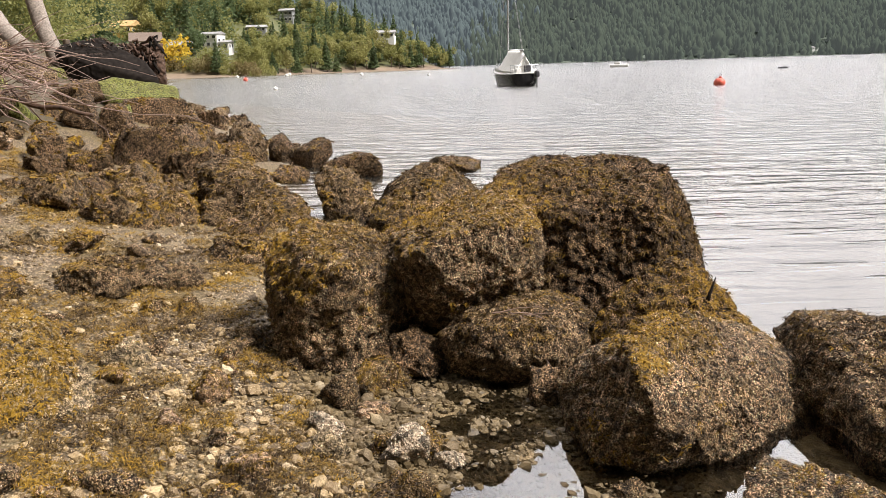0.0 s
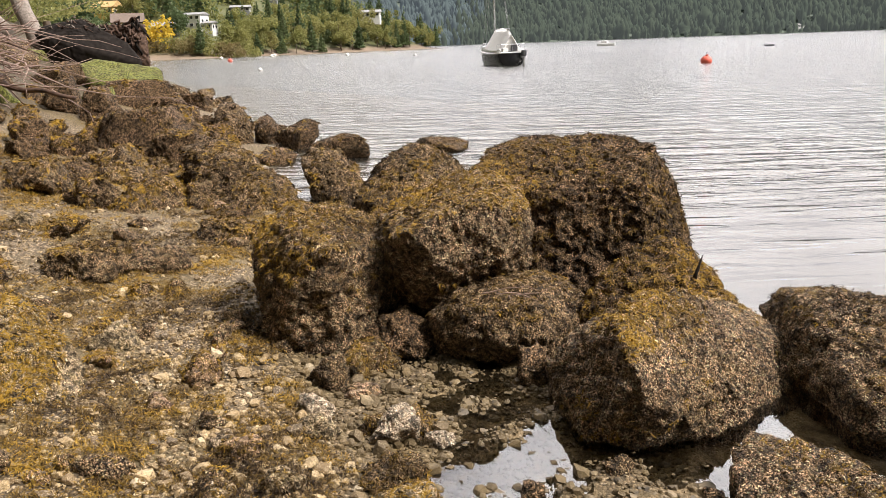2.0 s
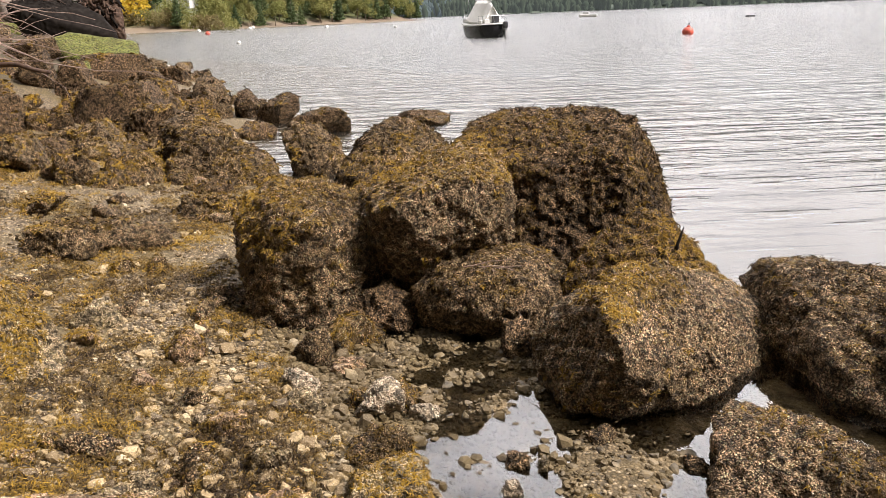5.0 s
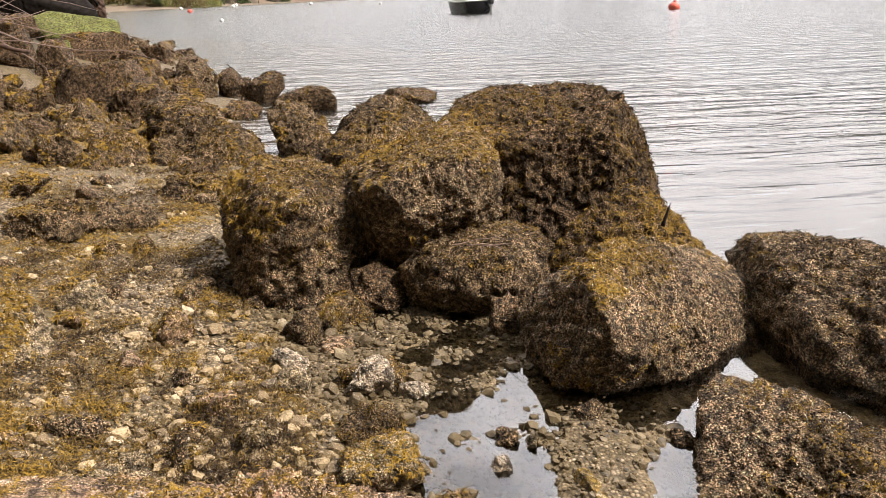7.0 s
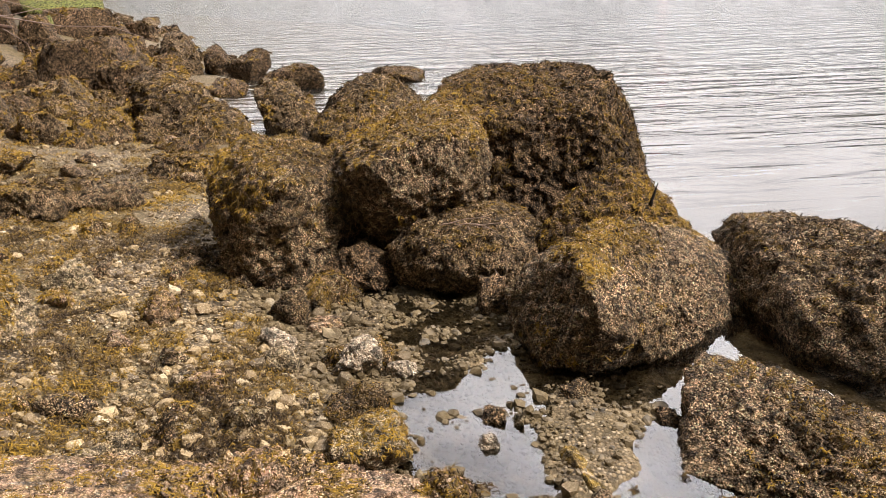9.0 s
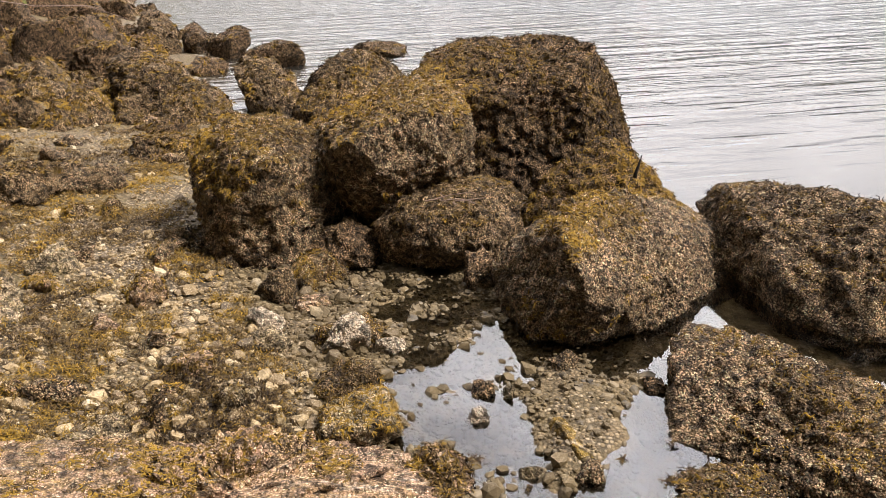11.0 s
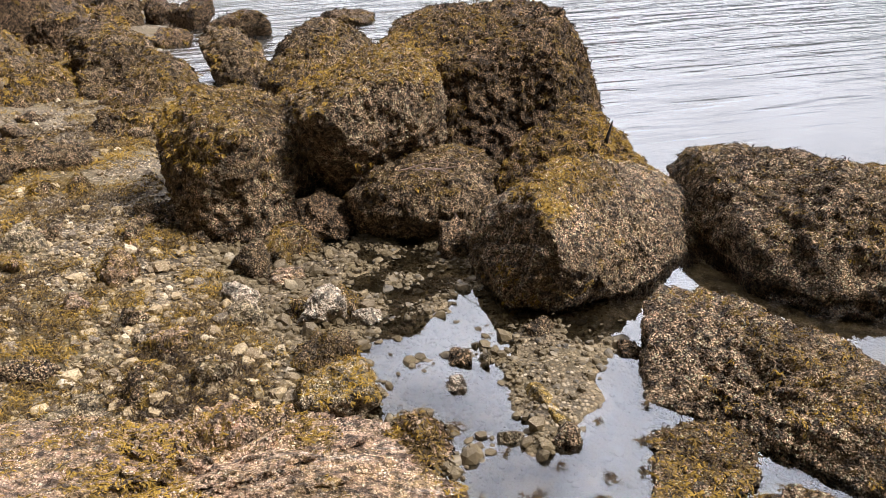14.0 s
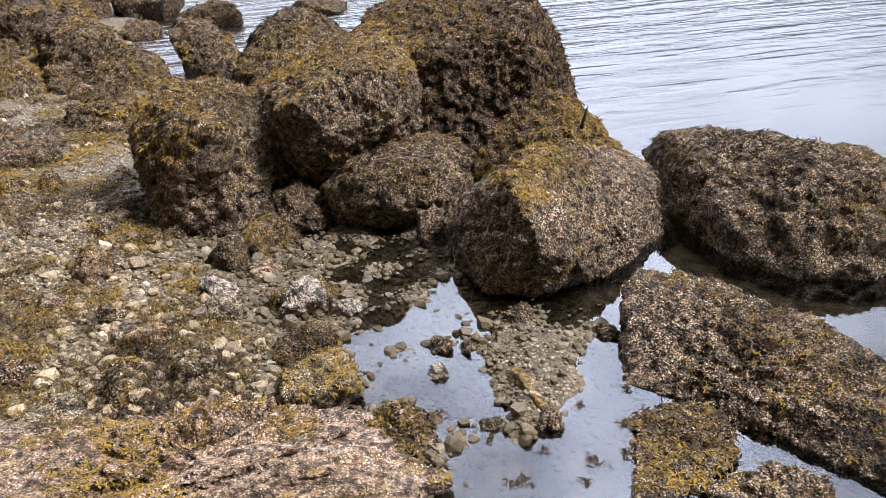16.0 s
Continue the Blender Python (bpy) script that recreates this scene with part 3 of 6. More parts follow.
# ---------- boulders, weed and barnacles ----------
# each boulder: its middle, and the planes that cut it (normal, distance)
FACETS = {
    "A": ((1.231, 5.597, 0.404), (
        (-0.20, 0.69, -0.69, 0.488), (0.00, 0.00, -1.00, 0.736), (-0.98, 0.18, -0.01, 0.950), (-0.15, 0.56, -0.81, 0.500), (-0.09, -0.35, 0.93, 0.589),
        (0.01, 0.22, 0.97, 0.613), (0.92, -0.13, 0.36, 0.585), (-0.39, 0.67, -0.63, 0.609), (-0.12, -0.97, 0.19, 0.694), (-0.25, -0.93, -0.26, 0.877),
        (0.79, -0.57, 0.22, 0.542), (0.16, 0.97, -0.16, 0.798), (-0.19, -0.48, 0.86, 0.618), (-0.48, -0.83, 0.28, 0.784), (-0.08, -0.07, 0.99, 0.602),
        (-0.85, 0.27, 0.45, 0.947), (0.85, -0.07, 0.53, 0.577), (1.00, 0.02, 0.00, 0.795), (-0.33, 0.28, 0.90, 0.764), (0.62, 0.72, 0.31, 0.878),
        (0.54, 0.07, 0.84, 0.621), (0.68, -0.71, -0.18, 0.725), (0.85, -0.52, -0.08, 0.727),
    )),
    "B1": ((0.138, 4.700, 0.405), (
        (-0.22, 0.85, -0.47, 0.467), (0.30, -0.84, -0.44, 0.401), (-0.92, -0.08, -0.39, 0.468), (-0.35, 0.70, -0.63, 0.453), (0.96, -0.09, -0.25, 0.417),
        (-0.45, -0.02, 0.90, 0.424), (-0.03, -0.10, 0.99, 0.441), (0.70, -0.64, -0.30, 0.416), (0.13, 0.90, -0.41, 0.553), (-0.06, 0.28, -0.96, 0.547),
        (-0.29, 0.47, -0.83, 0.487), (0.94, 0.08, -0.34, 0.453), (-0.52, 0.27, 0.81, 0.451), (0.80, 0.52, -0.30, 0.551), (-0.78, -0.54, -0.32, 0.506),
        (0.61, -0.21, 0.77, 0.499), (-0.69, 0.35, -0.64, 0.478), (-0.30, -0.87, -0.39, 0.516), (0.15, 0.30, 0.94, 0.543), (1.00, -0.03, -0.04, 0.435),
        (0.31, -0.95, 0.06, 0.519), (0.89, 0.12, 0.43, 0.526), (-0.93, -0.26, 0.26, 0.557), (-0.99, -0.01, -0.14, 0.509), (0.94, -0.28, 0.19, 0.477),
        (0.51, -0.85, 0.10, 0.505),
    )),
    "B2": ((-0.706, 4.522, 0.270), (
        (-0.17, 0.67, -0.72, 0.361), (-0.98, -0.19, -0.11, 0.388), (0.99, 0.15, -0.01, 0.456), (-0.06, 0.22, -0.97, 0.373), (0.00, 0.00, -1.00, 0.430),
        (0.80, -0.57, 0.19, 0.426), (-0.01, 0.31, 0.95, 0.530), (-0.65, -0.53, 0.54, 0.428), (0.07, -0.17, 0.98, 0.441), (-0.05, 0.46, -0.88, 0.363),
        (0.41, 0.34, 0.85, 0.522), (0.88, 0.27, 0.38, 0.485), (-0.90, 0.06, -0.44, 0.438), (0.43, -0.14, 0.89, 0.436), (-0.79, -0.56, 0.26, 0.417),
        (0.87, -0.49, -0.05, 0.467), (0.06, -1.00, 0.08, 0.503), (-0.58, 0.17, 0.80, 0.555), (-0.94, -0.05, 0.33, 0.481), (0.58, -0.15, 0.80, 0.446),
        (-0.45, -0.30, 0.84, 0.463), (0.61, -0.79, 0.08, 0.469), (-0.45, -0.65, 0.61, 0.465), (-0.33, -0.94, -0.06, 0.512), (-0.15, 0.94, -0.30, 0.609),
        (0.79, 0.57, -0.21, 0.564), (0.26, -0.95, -0.17, 0.532), (0.64, -0.76, -0.12, 0.506),
    )),
    "C": ((0.408, 4.149, 0.071), (
        (-0.06, 0.67, -0.74, 0.299), (-0.08, 0.45, -0.89, 0.265), (0.00, 0.29, -0.96, 0.270), (-0.25, 0.40, 0.88, 0.302), (0.98, -0.14, -0.14, 0.436),
        (-1.00, 0.09, -0.04, 0.447), (-0.13, -0.92, -0.36, 0.338), (-0.29, 0.86, -0.43, 0.409), (0.00, 0.00, -1.00, 0.314), (-0.69, -0.72, -0.08, 0.413),
        (0.79, -0.60, 0.13, 0.388), (0.00, -0.08, 1.00, 0.292), (0.72, -0.68, -0.10, 0.384), (0.44, -0.20, 0.88, 0.340), (0.14, -0.90, -0.41, 0.352),
        (0.60, -0.47, 0.65, 0.378), (0.44, 0.32, 0.84, 0.408), (0.56, -0.79, -0.26, 0.383), (0.78, 0.19, 0.60, 0.456), (-0.62, 0.36, 0.70, 0.375),
        (-0.34, -0.87, -0.35, 0.358), (-0.36, -0.17, 0.92, 0.345), (0.91, 0.03, -0.41, 0.475), (-0.16, -0.84, 0.51, 0.410), (-0.56, -0.61, 0.56, 0.421),
        (-0.04, -0.72, 0.69, 0.398), (0.41, 0.63, -0.66, 0.465),
    )),
    "C2": ((-0.230, 4.180, -0.027), (
        (0.00, 0.00, -1.00, 0.133), (0.00, 0.52, -0.85, 0.145), (-1.00, -0.03, -0.01, 0.237), (-0.70, 0.27, 0.67, 0.207), (0.03, 0.72, -0.70, 0.187),
        (1.00, 0.09, 0.02, 0.220), (0.55, 0.38, 0.74, 0.210), (0.93, 0.21, 0.31, 0.207), (-0.28, 0.39, 0.88, 0.210), (0.50, -0.46, 0.73, 0.226),
        (-0.45, -0.88, -0.17, 0.205), (-0.13, 0.35, -0.93, 0.140), (-0.01, -0.98, -0.20, 0.213), (-0.47, -0.50, 0.73, 0.223), (0.39, -0.27, 0.88, 0.224),
        (0.03, -0.89, 0.46, 0.234), (-0.35, -0.78, 0.51, 0.225), (0.13, 0.36, -0.92, 0.150), (0.81, -0.58, -0.12, 0.255), (-0.08, -0.22, 0.97, 0.229),
        (-0.86, -0.50, -0.09, 0.235), (0.45, 0.26, -0.85, 0.194), (-0.35, 0.94, 0.00, 0.292),
    )),
    "D": ((1.161, 3.399, 0.015), (
        (0.00, 0.00, -1.00, 0.275), (0.44, -0.26, 0.86, 0.338), (-0.06, 0.44, -0.89, 0.366), (-0.11, 0.71, -0.70, 0.482), (-0.25, 0.95, -0.16, 0.590),
        (0.58, -0.63, 0.51, 0.336), (0.23, -0.95, -0.22, 0.447), (-0.86, -0.06, 0.50, 0.597), (-0.37, 0.90, 0.24, 0.572), (0.55, 0.25, 0.80, 0.586),
        (0.53, -0.46, 0.71, 0.325), (-0.87, -0.32, 0.37, 0.641), (0.39, 0.34, 0.86, 0.544), (-0.12, 0.13, 0.98, 0.468), (-0.93, 0.35, 0.05, 0.652),
        (-0.02, 0.47, 0.88, 0.495), (-0.28, 0.52, 0.81, 0.482), (0.58, -0.80, -0.16, 0.446), (-1.00, 0.04, 0.01, 0.662), (-0.56, 0.17, 0.81, 0.537),
        (0.93, -0.09, 0.37, 0.751), (-0.48, 0.53, 0.70, 0.501), (0.99, -0.12, -0.03, 0.841), (-0.49, -0.87, -0.02, 0.680), (-0.72, 0.50, 0.48, 0.558),
        (0.56, -0.75, 0.35, 0.354), (-0.95, -0.31, -0.05, 0.700), (-0.10, -0.99, -0.07, 0.590), (0.41, -0.89, -0.18, 0.413),
    )),
    "D2": ((1.304, 4.211, 0.190), (
        (-0.11, 0.65, -0.75, 0.244), (0.73, 0.05, 0.68, 0.310), (0.00, 0.00, -1.00, 0.350), (0.55, -0.47, 0.69, 0.279), (0.46, -0.88, -0.09, 0.343),
        (-0.21, 0.94, -0.26, 0.292), (-0.94, 0.33, 0.03, 0.447), (-0.15, 0.86, -0.48, 0.271), (0.21, -0.97, -0.10, 0.329), (-0.16, -0.98, -0.11, 0.374),
        (0.96, -0.27, -0.04, 0.516), (-0.66, 0.45, 0.60, 0.322), (-0.10, -0.48, 0.87, 0.320), (-0.82, -0.56, -0.06, 0.525), (-0.15, -0.92, 0.37, 0.347),
        (0.22, 0.37, -0.90, 0.402), (0.06, -0.90, 0.44, 0.314), (-0.48, 0.45, 0.75, 0.329), (-0.54, -0.54, 0.65, 0.390), (-0.40, -0.36, 0.84, 0.350),
        (0.15, 0.32, 0.93, 0.364), (0.68, 0.58, 0.45, 0.460),
    )),
    "E1": ((2.052, 3.552, 0.088), (
        (0.30, 0.15, -0.94, 0.187), (0.00, 0.00, -1.00, 0.250), (-1.00, -0.06, -0.01, 0.285), (0.28, 0.32, -0.90, 0.250), (-0.04, -0.41, 0.91, 0.322),
        (-0.88, 0.46, -0.16, 0.398), (0.28, -0.36, 0.89, 0.334), (0.88, -0.45, 0.15, 0.429), (-0.18, -0.31, 0.94, 0.298), (-0.04, 0.04, 1.00, 0.276),
        (-0.92, -0.07, 0.38, 0.295), (0.84, -0.53, -0.07, 0.464), (0.28, 0.29, 0.92, 0.373), (-0.09, -0.62, 0.78, 0.442), (0.12, 0.38, 0.92, 0.373),
        (0.62, -0.77, -0.10, 0.603), (-0.61, 0.10, 0.79, 0.325), (0.69, -0.13, -0.71, 0.355), (-0.48, 0.61, 0.63, 0.469), (0.21, -0.16, 0.96, 0.314),
        (0.72, -0.08, 0.69, 0.463), (-0.81, -0.58, 0.07, 0.533), (-0.80, -0.58, -0.14, 0.547), (0.29, 0.88, -0.38, 0.648),
    )),
    "E2": ((2.457, 3.099, 0.080), (
        (0.16, 0.40, -0.90, 0.308), (0.07, 0.08, -0.99, 0.244), (-0.83, 0.52, -0.21, 0.369), (0.70, -0.22, 0.69, 0.384), (0.52, 0.02, 0.85, 0.333),
        (0.11, -0.14, 0.98, 0.279), (0.74, -0.67, -0.07, 0.534), (0.10, -0.58, 0.81, 0.322), (0.01, 0.57, -0.82, 0.359), (-0.61, 0.68, 0.40, 0.396),
        (0.20, -0.44, 0.88, 0.304), (-0.27, -0.52, 0.81, 0.344), (0.27, 0.27, 0.93, 0.362), (0.11, -0.82, 0.56, 0.403), (-0.78, 0.63, 0.07, 0.379),
        (-0.41, -0.73, 0.54, 0.432), (-0.49, 0.45, -0.74, 0.357), (-0.98, 0.17, -0.11, 0.452), (-0.06, -0.95, 0.29, 0.461), (-0.42, 0.65, 0.63, 0.425),
        (-0.06, -0.97, -0.24, 0.511), (-0.95, -0.12, 0.30, 0.487), (-0.50, -0.01, 0.87, 0.383), (-0.48, -0.85, -0.20, 0.568), (-0.33, 0.80, -0.49, 0.465),
        (0.76, 0.47, -0.45, 0.673),
    )),
    "F": ((1.392, 2.101, 0.005), (
        (-0.43, -0.22, 0.88, 0.153), (0.00, 0.00, -1.00, 0.170), (-0.59, -0.45, 0.67, 0.198), (0.53, 0.52, -0.67, 0.272), (-0.79, -0.60, -0.15, 0.270),
        (0.85, 0.43, -0.29, 0.267), (-0.24, -0.12, 0.96, 0.170), (0.97, 0.15, -0.18, 0.310), (0.60, 0.33, 0.73, 0.280), (-0.89, 0.45, 0.05, 0.464),
        (0.37, -0.92, -0.10, 0.636), (-0.64, 0.76, 0.07, 0.565), (0.77, 0.16, 0.62, 0.300), (0.39, 0.53, 0.75, 0.371), (-0.96, 0.28, 0.05, 0.441),
        (0.93, -0.37, -0.04, 0.503), (0.87, 0.03, 0.50, 0.353), (-0.89, 0.16, 0.44, 0.383), (0.13, 0.04, 0.99, 0.226),
    )),
    "F2": ((1.019, 1.873, -0.05), (
        (0.05, -0.72, -0.69, 0.152), (-0.01, -0.03, 1, 0.07), (-0.14, 0.05, -0.99, 0.189), (0.71, 0.5, -0.5, 0.182),
        (-0.92, 0.34, 0.21, 0.169), (0.52, -0.77, -0.37, 0.156), (0.85, -0.52, -0.05, 0.161), (-0.76, 0.51, 0.39, 0.148),
        (0.52, 0.83, 0.2, 0.181), (-0.06, 0.78, 0.62, 0.141), (0.57, 0.38, -0.73, 0.195), (-0.23, 0.27, 0.94, 0.09),
        (0.4, 0.61, 0.69, 0.15), (0.7, -0.39, -0.6, 0.187), (0.76, -0.06, -0.65, 0.2),
    )),
    "F3": ((1.169, 1.559, -0.002), (
        (-0.19, -0.93, -0.31, 0.119), (-0.87, -0.17, -0.45, 0.185), (0.45, 0.89, 0.09, 0.092), (0, 0, -1, 0.198),
        (0, -0.12, 0.99, 0.06), (0.31, 0.36, -0.88, 0.201), (-0.89, 0.4, 0.24, 0.166), (-0.07, 0.83, 0.55, 0.068),
        (0.88, -0.38, 0.28, 0.146), (0.6, -0.76, -0.25, 0.161), (-0.13, 0.17, 0.98, 0.061), (0.32, 0.63, 0.71, 0.065),
    )),
    "G": ((-0.563, 2.075, 0.035), (
        (-0.18, -0.24, -0.96, 0.51), (0.04, -0.39, -0.92, 0.624), (0.02, -0.26, 0.97, 0.551), (-0.89, -0.05, 0.45, 0.878),
        (0.27, -0.02, 0.96, 0.217), (0.14, 0.22, 0.97, 0.11), (-0.68, -0.05, 0.73, 0.729), (-0.16, 0.45, -0.88, 0.442),
        (-0.3, 0.92, -0.24, 0.381), (0.55, -0.41, -0.73, 0.818), (0.96, -0.22, -0.18, 0.762), (0.12, 0.93, 0.35, 0.188),
        (0, 0.68, -0.73, 0.439), (0.78, -0.34, -0.53, 0.829), (0.91, 0.39, 0.11, 0.589), (0.9, 0.37, -0.24, 0.692),
        (-0.08, 0.99, 0.08, 0.264), (1, 0.06, -0.08, 0.703), (0.14, 0.76, 0.63, 0.168), (-0.68, 0.73, 0.07, 0.717),
        (0.46, 0.82, 0.36, 0.345), (-0.17, 0.82, 0.54, 0.349),
    )),
    "H": ((-2.089, 3.514, 0.169), (
        (-0.35, 0.39, -0.85, 0.275), (-0.76, -0.59, -0.27, 0.355), (-0.27, 0.10, -0.96, 0.265), (0.84, 0.53, 0.05, 0.249), (0.00, 0.00, -1.00, 0.329),
        (-0.85, -0.35, 0.40, 0.399), (0.14, -0.62, 0.77, 0.326), (-0.18, 0.31, 0.93, 0.446), (0.71, 0.60, 0.36, 0.264), (-0.60, -0.79, -0.11, 0.398),
        (0.15, -0.13, 0.98, 0.319), (0.47, 0.58, 0.66, 0.330), (-0.06, -0.72, 0.69, 0.341), (0.57, 0.15, 0.81, 0.274), (-0.26, -0.53, 0.81, 0.351),
        (-0.62, -0.20, -0.76, 0.333), (0.57, -0.50, 0.65, 0.377), (0.00, -0.99, -0.14, 0.515), (0.96, 0.27, 0.03, 0.303), (0.85, 0.17, 0.51, 0.284),
        (0.70, -0.71, -0.10, 0.555), (-0.14, 0.55, -0.82, 0.309), (-0.47, 0.58, -0.67, 0.409),
    )),
    "R1": ((-2.443, 8.661, 0.339), (
        (-0.18, 0.51, -0.84, 0.262), (-0.95, -0.28, -0.14, 0.342), (-0.03, 0.42, -0.91, 0.263), (0.87, 0.19, -0.46, 0.391), (0.63, 0.34, 0.70, 0.398),
        (-0.39, 0.09, 0.92, 0.453), (0.22, 0.26, 0.94, 0.404), (-0.16, -0.39, 0.90, 0.347), (0.87, -0.50, -0.05, 0.483), (0.22, -0.28, 0.93, 0.324),
        (-0.13, 0.75, -0.65, 0.425), (0.52, -0.17, 0.84, 0.356), (0.28, -0.83, 0.49, 0.457), (0.64, -0.76, -0.07, 0.558), (-0.44, -0.62, 0.64, 0.382),
        (-0.89, -0.45, -0.04, 0.366), (-0.60, -0.79, -0.08, 0.528), (0.82, -0.55, 0.15, 0.476), (-0.24, -0.84, 0.49, 0.440), (-0.31, 0.38, -0.87, 0.284),
        (-0.61, 0.24, -0.76, 0.342), (0.95, 0.30, -0.01, 0.445), (0.00, 0.00, -1.00, 0.499),
    )),
    "R3": ((-1.237, 9.119, 0.187), (
        (-0.95, -0.17, -0.25, 0.272), (-0.04, 0.12, -0.99, 0.321), (-0.25, 0.55, -0.80, 0.292), (-0.11, 0.76, -0.64, 0.364), (0.94, 0.21, 0.26, 0.314),
        (0.16, 0.24, 0.96, 0.334), (0.68, 0.26, 0.69, 0.304), (0.59, -0.53, 0.61, 0.325), (0.15, -0.39, 0.91, 0.296), (0.53, -0.67, 0.52, 0.358),
        (-0.74, 0.06, 0.67, 0.415), (0.98, 0.17, 0.04, 0.378), (-0.81, 0.02, -0.59, 0.287), (-0.24, -0.59, 0.77, 0.326), (0.42, -0.39, 0.82, 0.297),
        (-0.08, -0.90, 0.43, 0.390), (-0.27, -0.81, 0.52, 0.362), (-0.23, -0.96, -0.16, 0.506), (0.64, -0.75, -0.16, 0.540), (-0.82, -0.56, -0.09, 0.368),
    )),
    "R4": ((-0.159, 6.957, 0.380), (
        (0.00, 0.58, -0.82, 0.349), (1.00, 0.03, 0.00, 0.502), (0.00, 0.00, -1.00, 0.540), (-0.10, 0.75, -0.65, 0.459), (-1.00, -0.02, 0.00, 0.580),
        (0.84, -0.54, -0.03, 0.558), (0.40, -0.40, 0.83, 0.389), (-0.56, 0.15, 0.81, 0.393), (-0.79, 0.10, 0.60, 0.423), (0.01, -1.00, -0.07, 0.687),
        (-0.73, -0.69, -0.05, 0.660), (-0.28, -0.51, 0.81, 0.399), (0.63, 0.17, 0.76, 0.439), (-0.12, -0.62, 0.78, 0.421), (0.89, 0.11, 0.44, 0.469),
        (0.07, 0.20, 0.98, 0.443), (0.07, -0.36, 0.93, 0.376), (-0.40, 0.84, -0.37, 0.588),
    )),
    "R9": ((-3.709, 14.285, 0.311), (
        (-0.96, -0.25, -0.16, 0.313), (-0.16, 0.34, -0.93, 0.286), (-0.03, 0.80, -0.60, 0.387), (-0.16, 0.51, -0.85, 0.277), (0.95, 0.30, 0.06, 0.309),
        (-0.93, -0.17, 0.33, 0.348), (0.68, 0.32, 0.66, 0.383), (-0.55, -0.62, 0.56, 0.333), (0.69, -0.50, 0.53, 0.377), (-0.10, 0.17, 0.98, 0.492),
        (0.46, -0.40, 0.79, 0.375), (-0.09, -0.48, 0.87, 0.381), (0.61, -0.70, 0.37, 0.418), (-0.91, -0.41, -0.05, 0.337), (0.04, -0.96, 0.29, 0.459),
        (0.76, -0.65, -0.07, 0.515), (-0.02, -0.99, -0.13, 0.557), (0.00, 0.00, -1.00, 0.471),
    )),
    "R2": ((-1.967, 8.236, 0.106), (
        (-0.04, 0.32, -0.95, 0.199), (-0.08, 0.58, -0.81, 0.278), (0.00, 0.00, -1.00, 0.266), (-0.36, 0.14, 0.92, 0.286), (0.34, 0.31, 0.89, 0.346),
        (0.96, 0.27, 0.04, 0.421), (-0.23, 0.76, -0.60, 0.382), (-0.98, -0.21, -0.03, 0.425), (-0.83, -0.06, 0.55, 0.344), (-0.14, -0.58, 0.80, 0.306),
        (0.93, 0.31, 0.22, 0.405), (-0.05, -0.31, 0.95, 0.278), (0.52, -0.35, 0.77, 0.323), (0.72, -0.69, -0.09, 0.441), (0.52, -0.59, 0.61, 0.351),
        (0.34, -0.24, 0.91, 0.300), (-0.71, -0.70, -0.10, 0.450), (0.15, -0.76, 0.64, 0.353), (-0.50, -0.58, 0.64, 0.358), (0.17, -0.97, -0.15, 0.464),
        (-0.58, 0.80, -0.12, 0.521),
    )),
    "B3": ((-0.265, 5.122, 0.342), (
        (-0.14, 0.73, -0.67, 0.259), (0.99, 0.03, -0.16, 0.346), (-0.99, -0.07, -0.14, 0.332), (-0.38, 0.75, -0.54, 0.276), (0.40, -0.85, 0.34, 0.325),
        (-0.12, 0.36, -0.92, 0.375), (0.11, -0.99, 0.12, 0.359), (-0.05, -0.38, 0.92, 0.267), (0.79, 0.46, -0.40, 0.371), (0.08, -0.98, -0.16, 0.442),
        (-0.95, 0.07, -0.29, 0.344), (0.94, 0.17, 0.30, 0.402), (-0.42, 0.25, 0.87, 0.285), (-0.68, -0.70, 0.22, 0.398), (-0.94, -0.33, -0.05, 0.376),
        (0.95, -0.29, -0.06, 0.389),
    )),
    "M": ((-6.834, 17.39, 1.294), (
        (0, 0, -1, 0.794), (-0.85, -0.28, -0.45, 0.795), (0.19, 0.14, 0.97, 0.255), (0.18, 0.98, 0.02, 0.803),
        (0.05, -0.48, 0.88, 0.399), (0.93, 0.36, -0.05, 0.777), (-0.26, -0.94, -0.23, 1.023), (-0.79, -0.59, -0.19, 0.83),
        (-0.31, -0.05, 0.95, 0.512), (-0.39, 0.9, -0.18, 1.182), (0.32, -0.9, -0.29, 1.339), (-0.57, 0.75, -0.35, 1.259),
        (0.53, 0.84, -0.13, 0.814),
    )),
    "S": ((-8.281, 19.055, 1.975), (
        (-0, 0, -1, 1.075), (-0.9, -0.28, -0.32, 0.914), (-0.23, 0.97, -0.06, 0.841), (0.31, 0.95, -0.01, 0.732),
        (0.24, -0.57, 0.78, 0.517), (0.49, 0.26, 0.83, 0.505), (-0, -1, -0, 0.855), (0.01, -0.96, -0.29, 0.983),
        (0.91, 0.41, -0.08, 1.185), (-0.16, -0.02, 0.99, 0.611), (0.74, 0.57, -0.37, 1.176), (0.78, 0.37, 0.51, 0.781),
        (-0.36, -0.91, 0.21, 0.804), (-0.81, -0.56, -0.2, 0.904), (-0.29, -0.93, -0.23, 0.926), (-0.72, 0.65, -0.24, 1.12),
        (-0.87, 0.36, -0.33, 1.152), (-0.02, -0.61, 0.79, 0.561), (-0.63, -0.22, 0.74, 0.913), (0.51, 0.81, -0.29, 0.985),
        (0.95, -0.2, -0.23, 1.713), (0.49, 0.55, 0.68, 0.657),
    )),
    "S2": ((-7.402, 19.54, 2.078), (
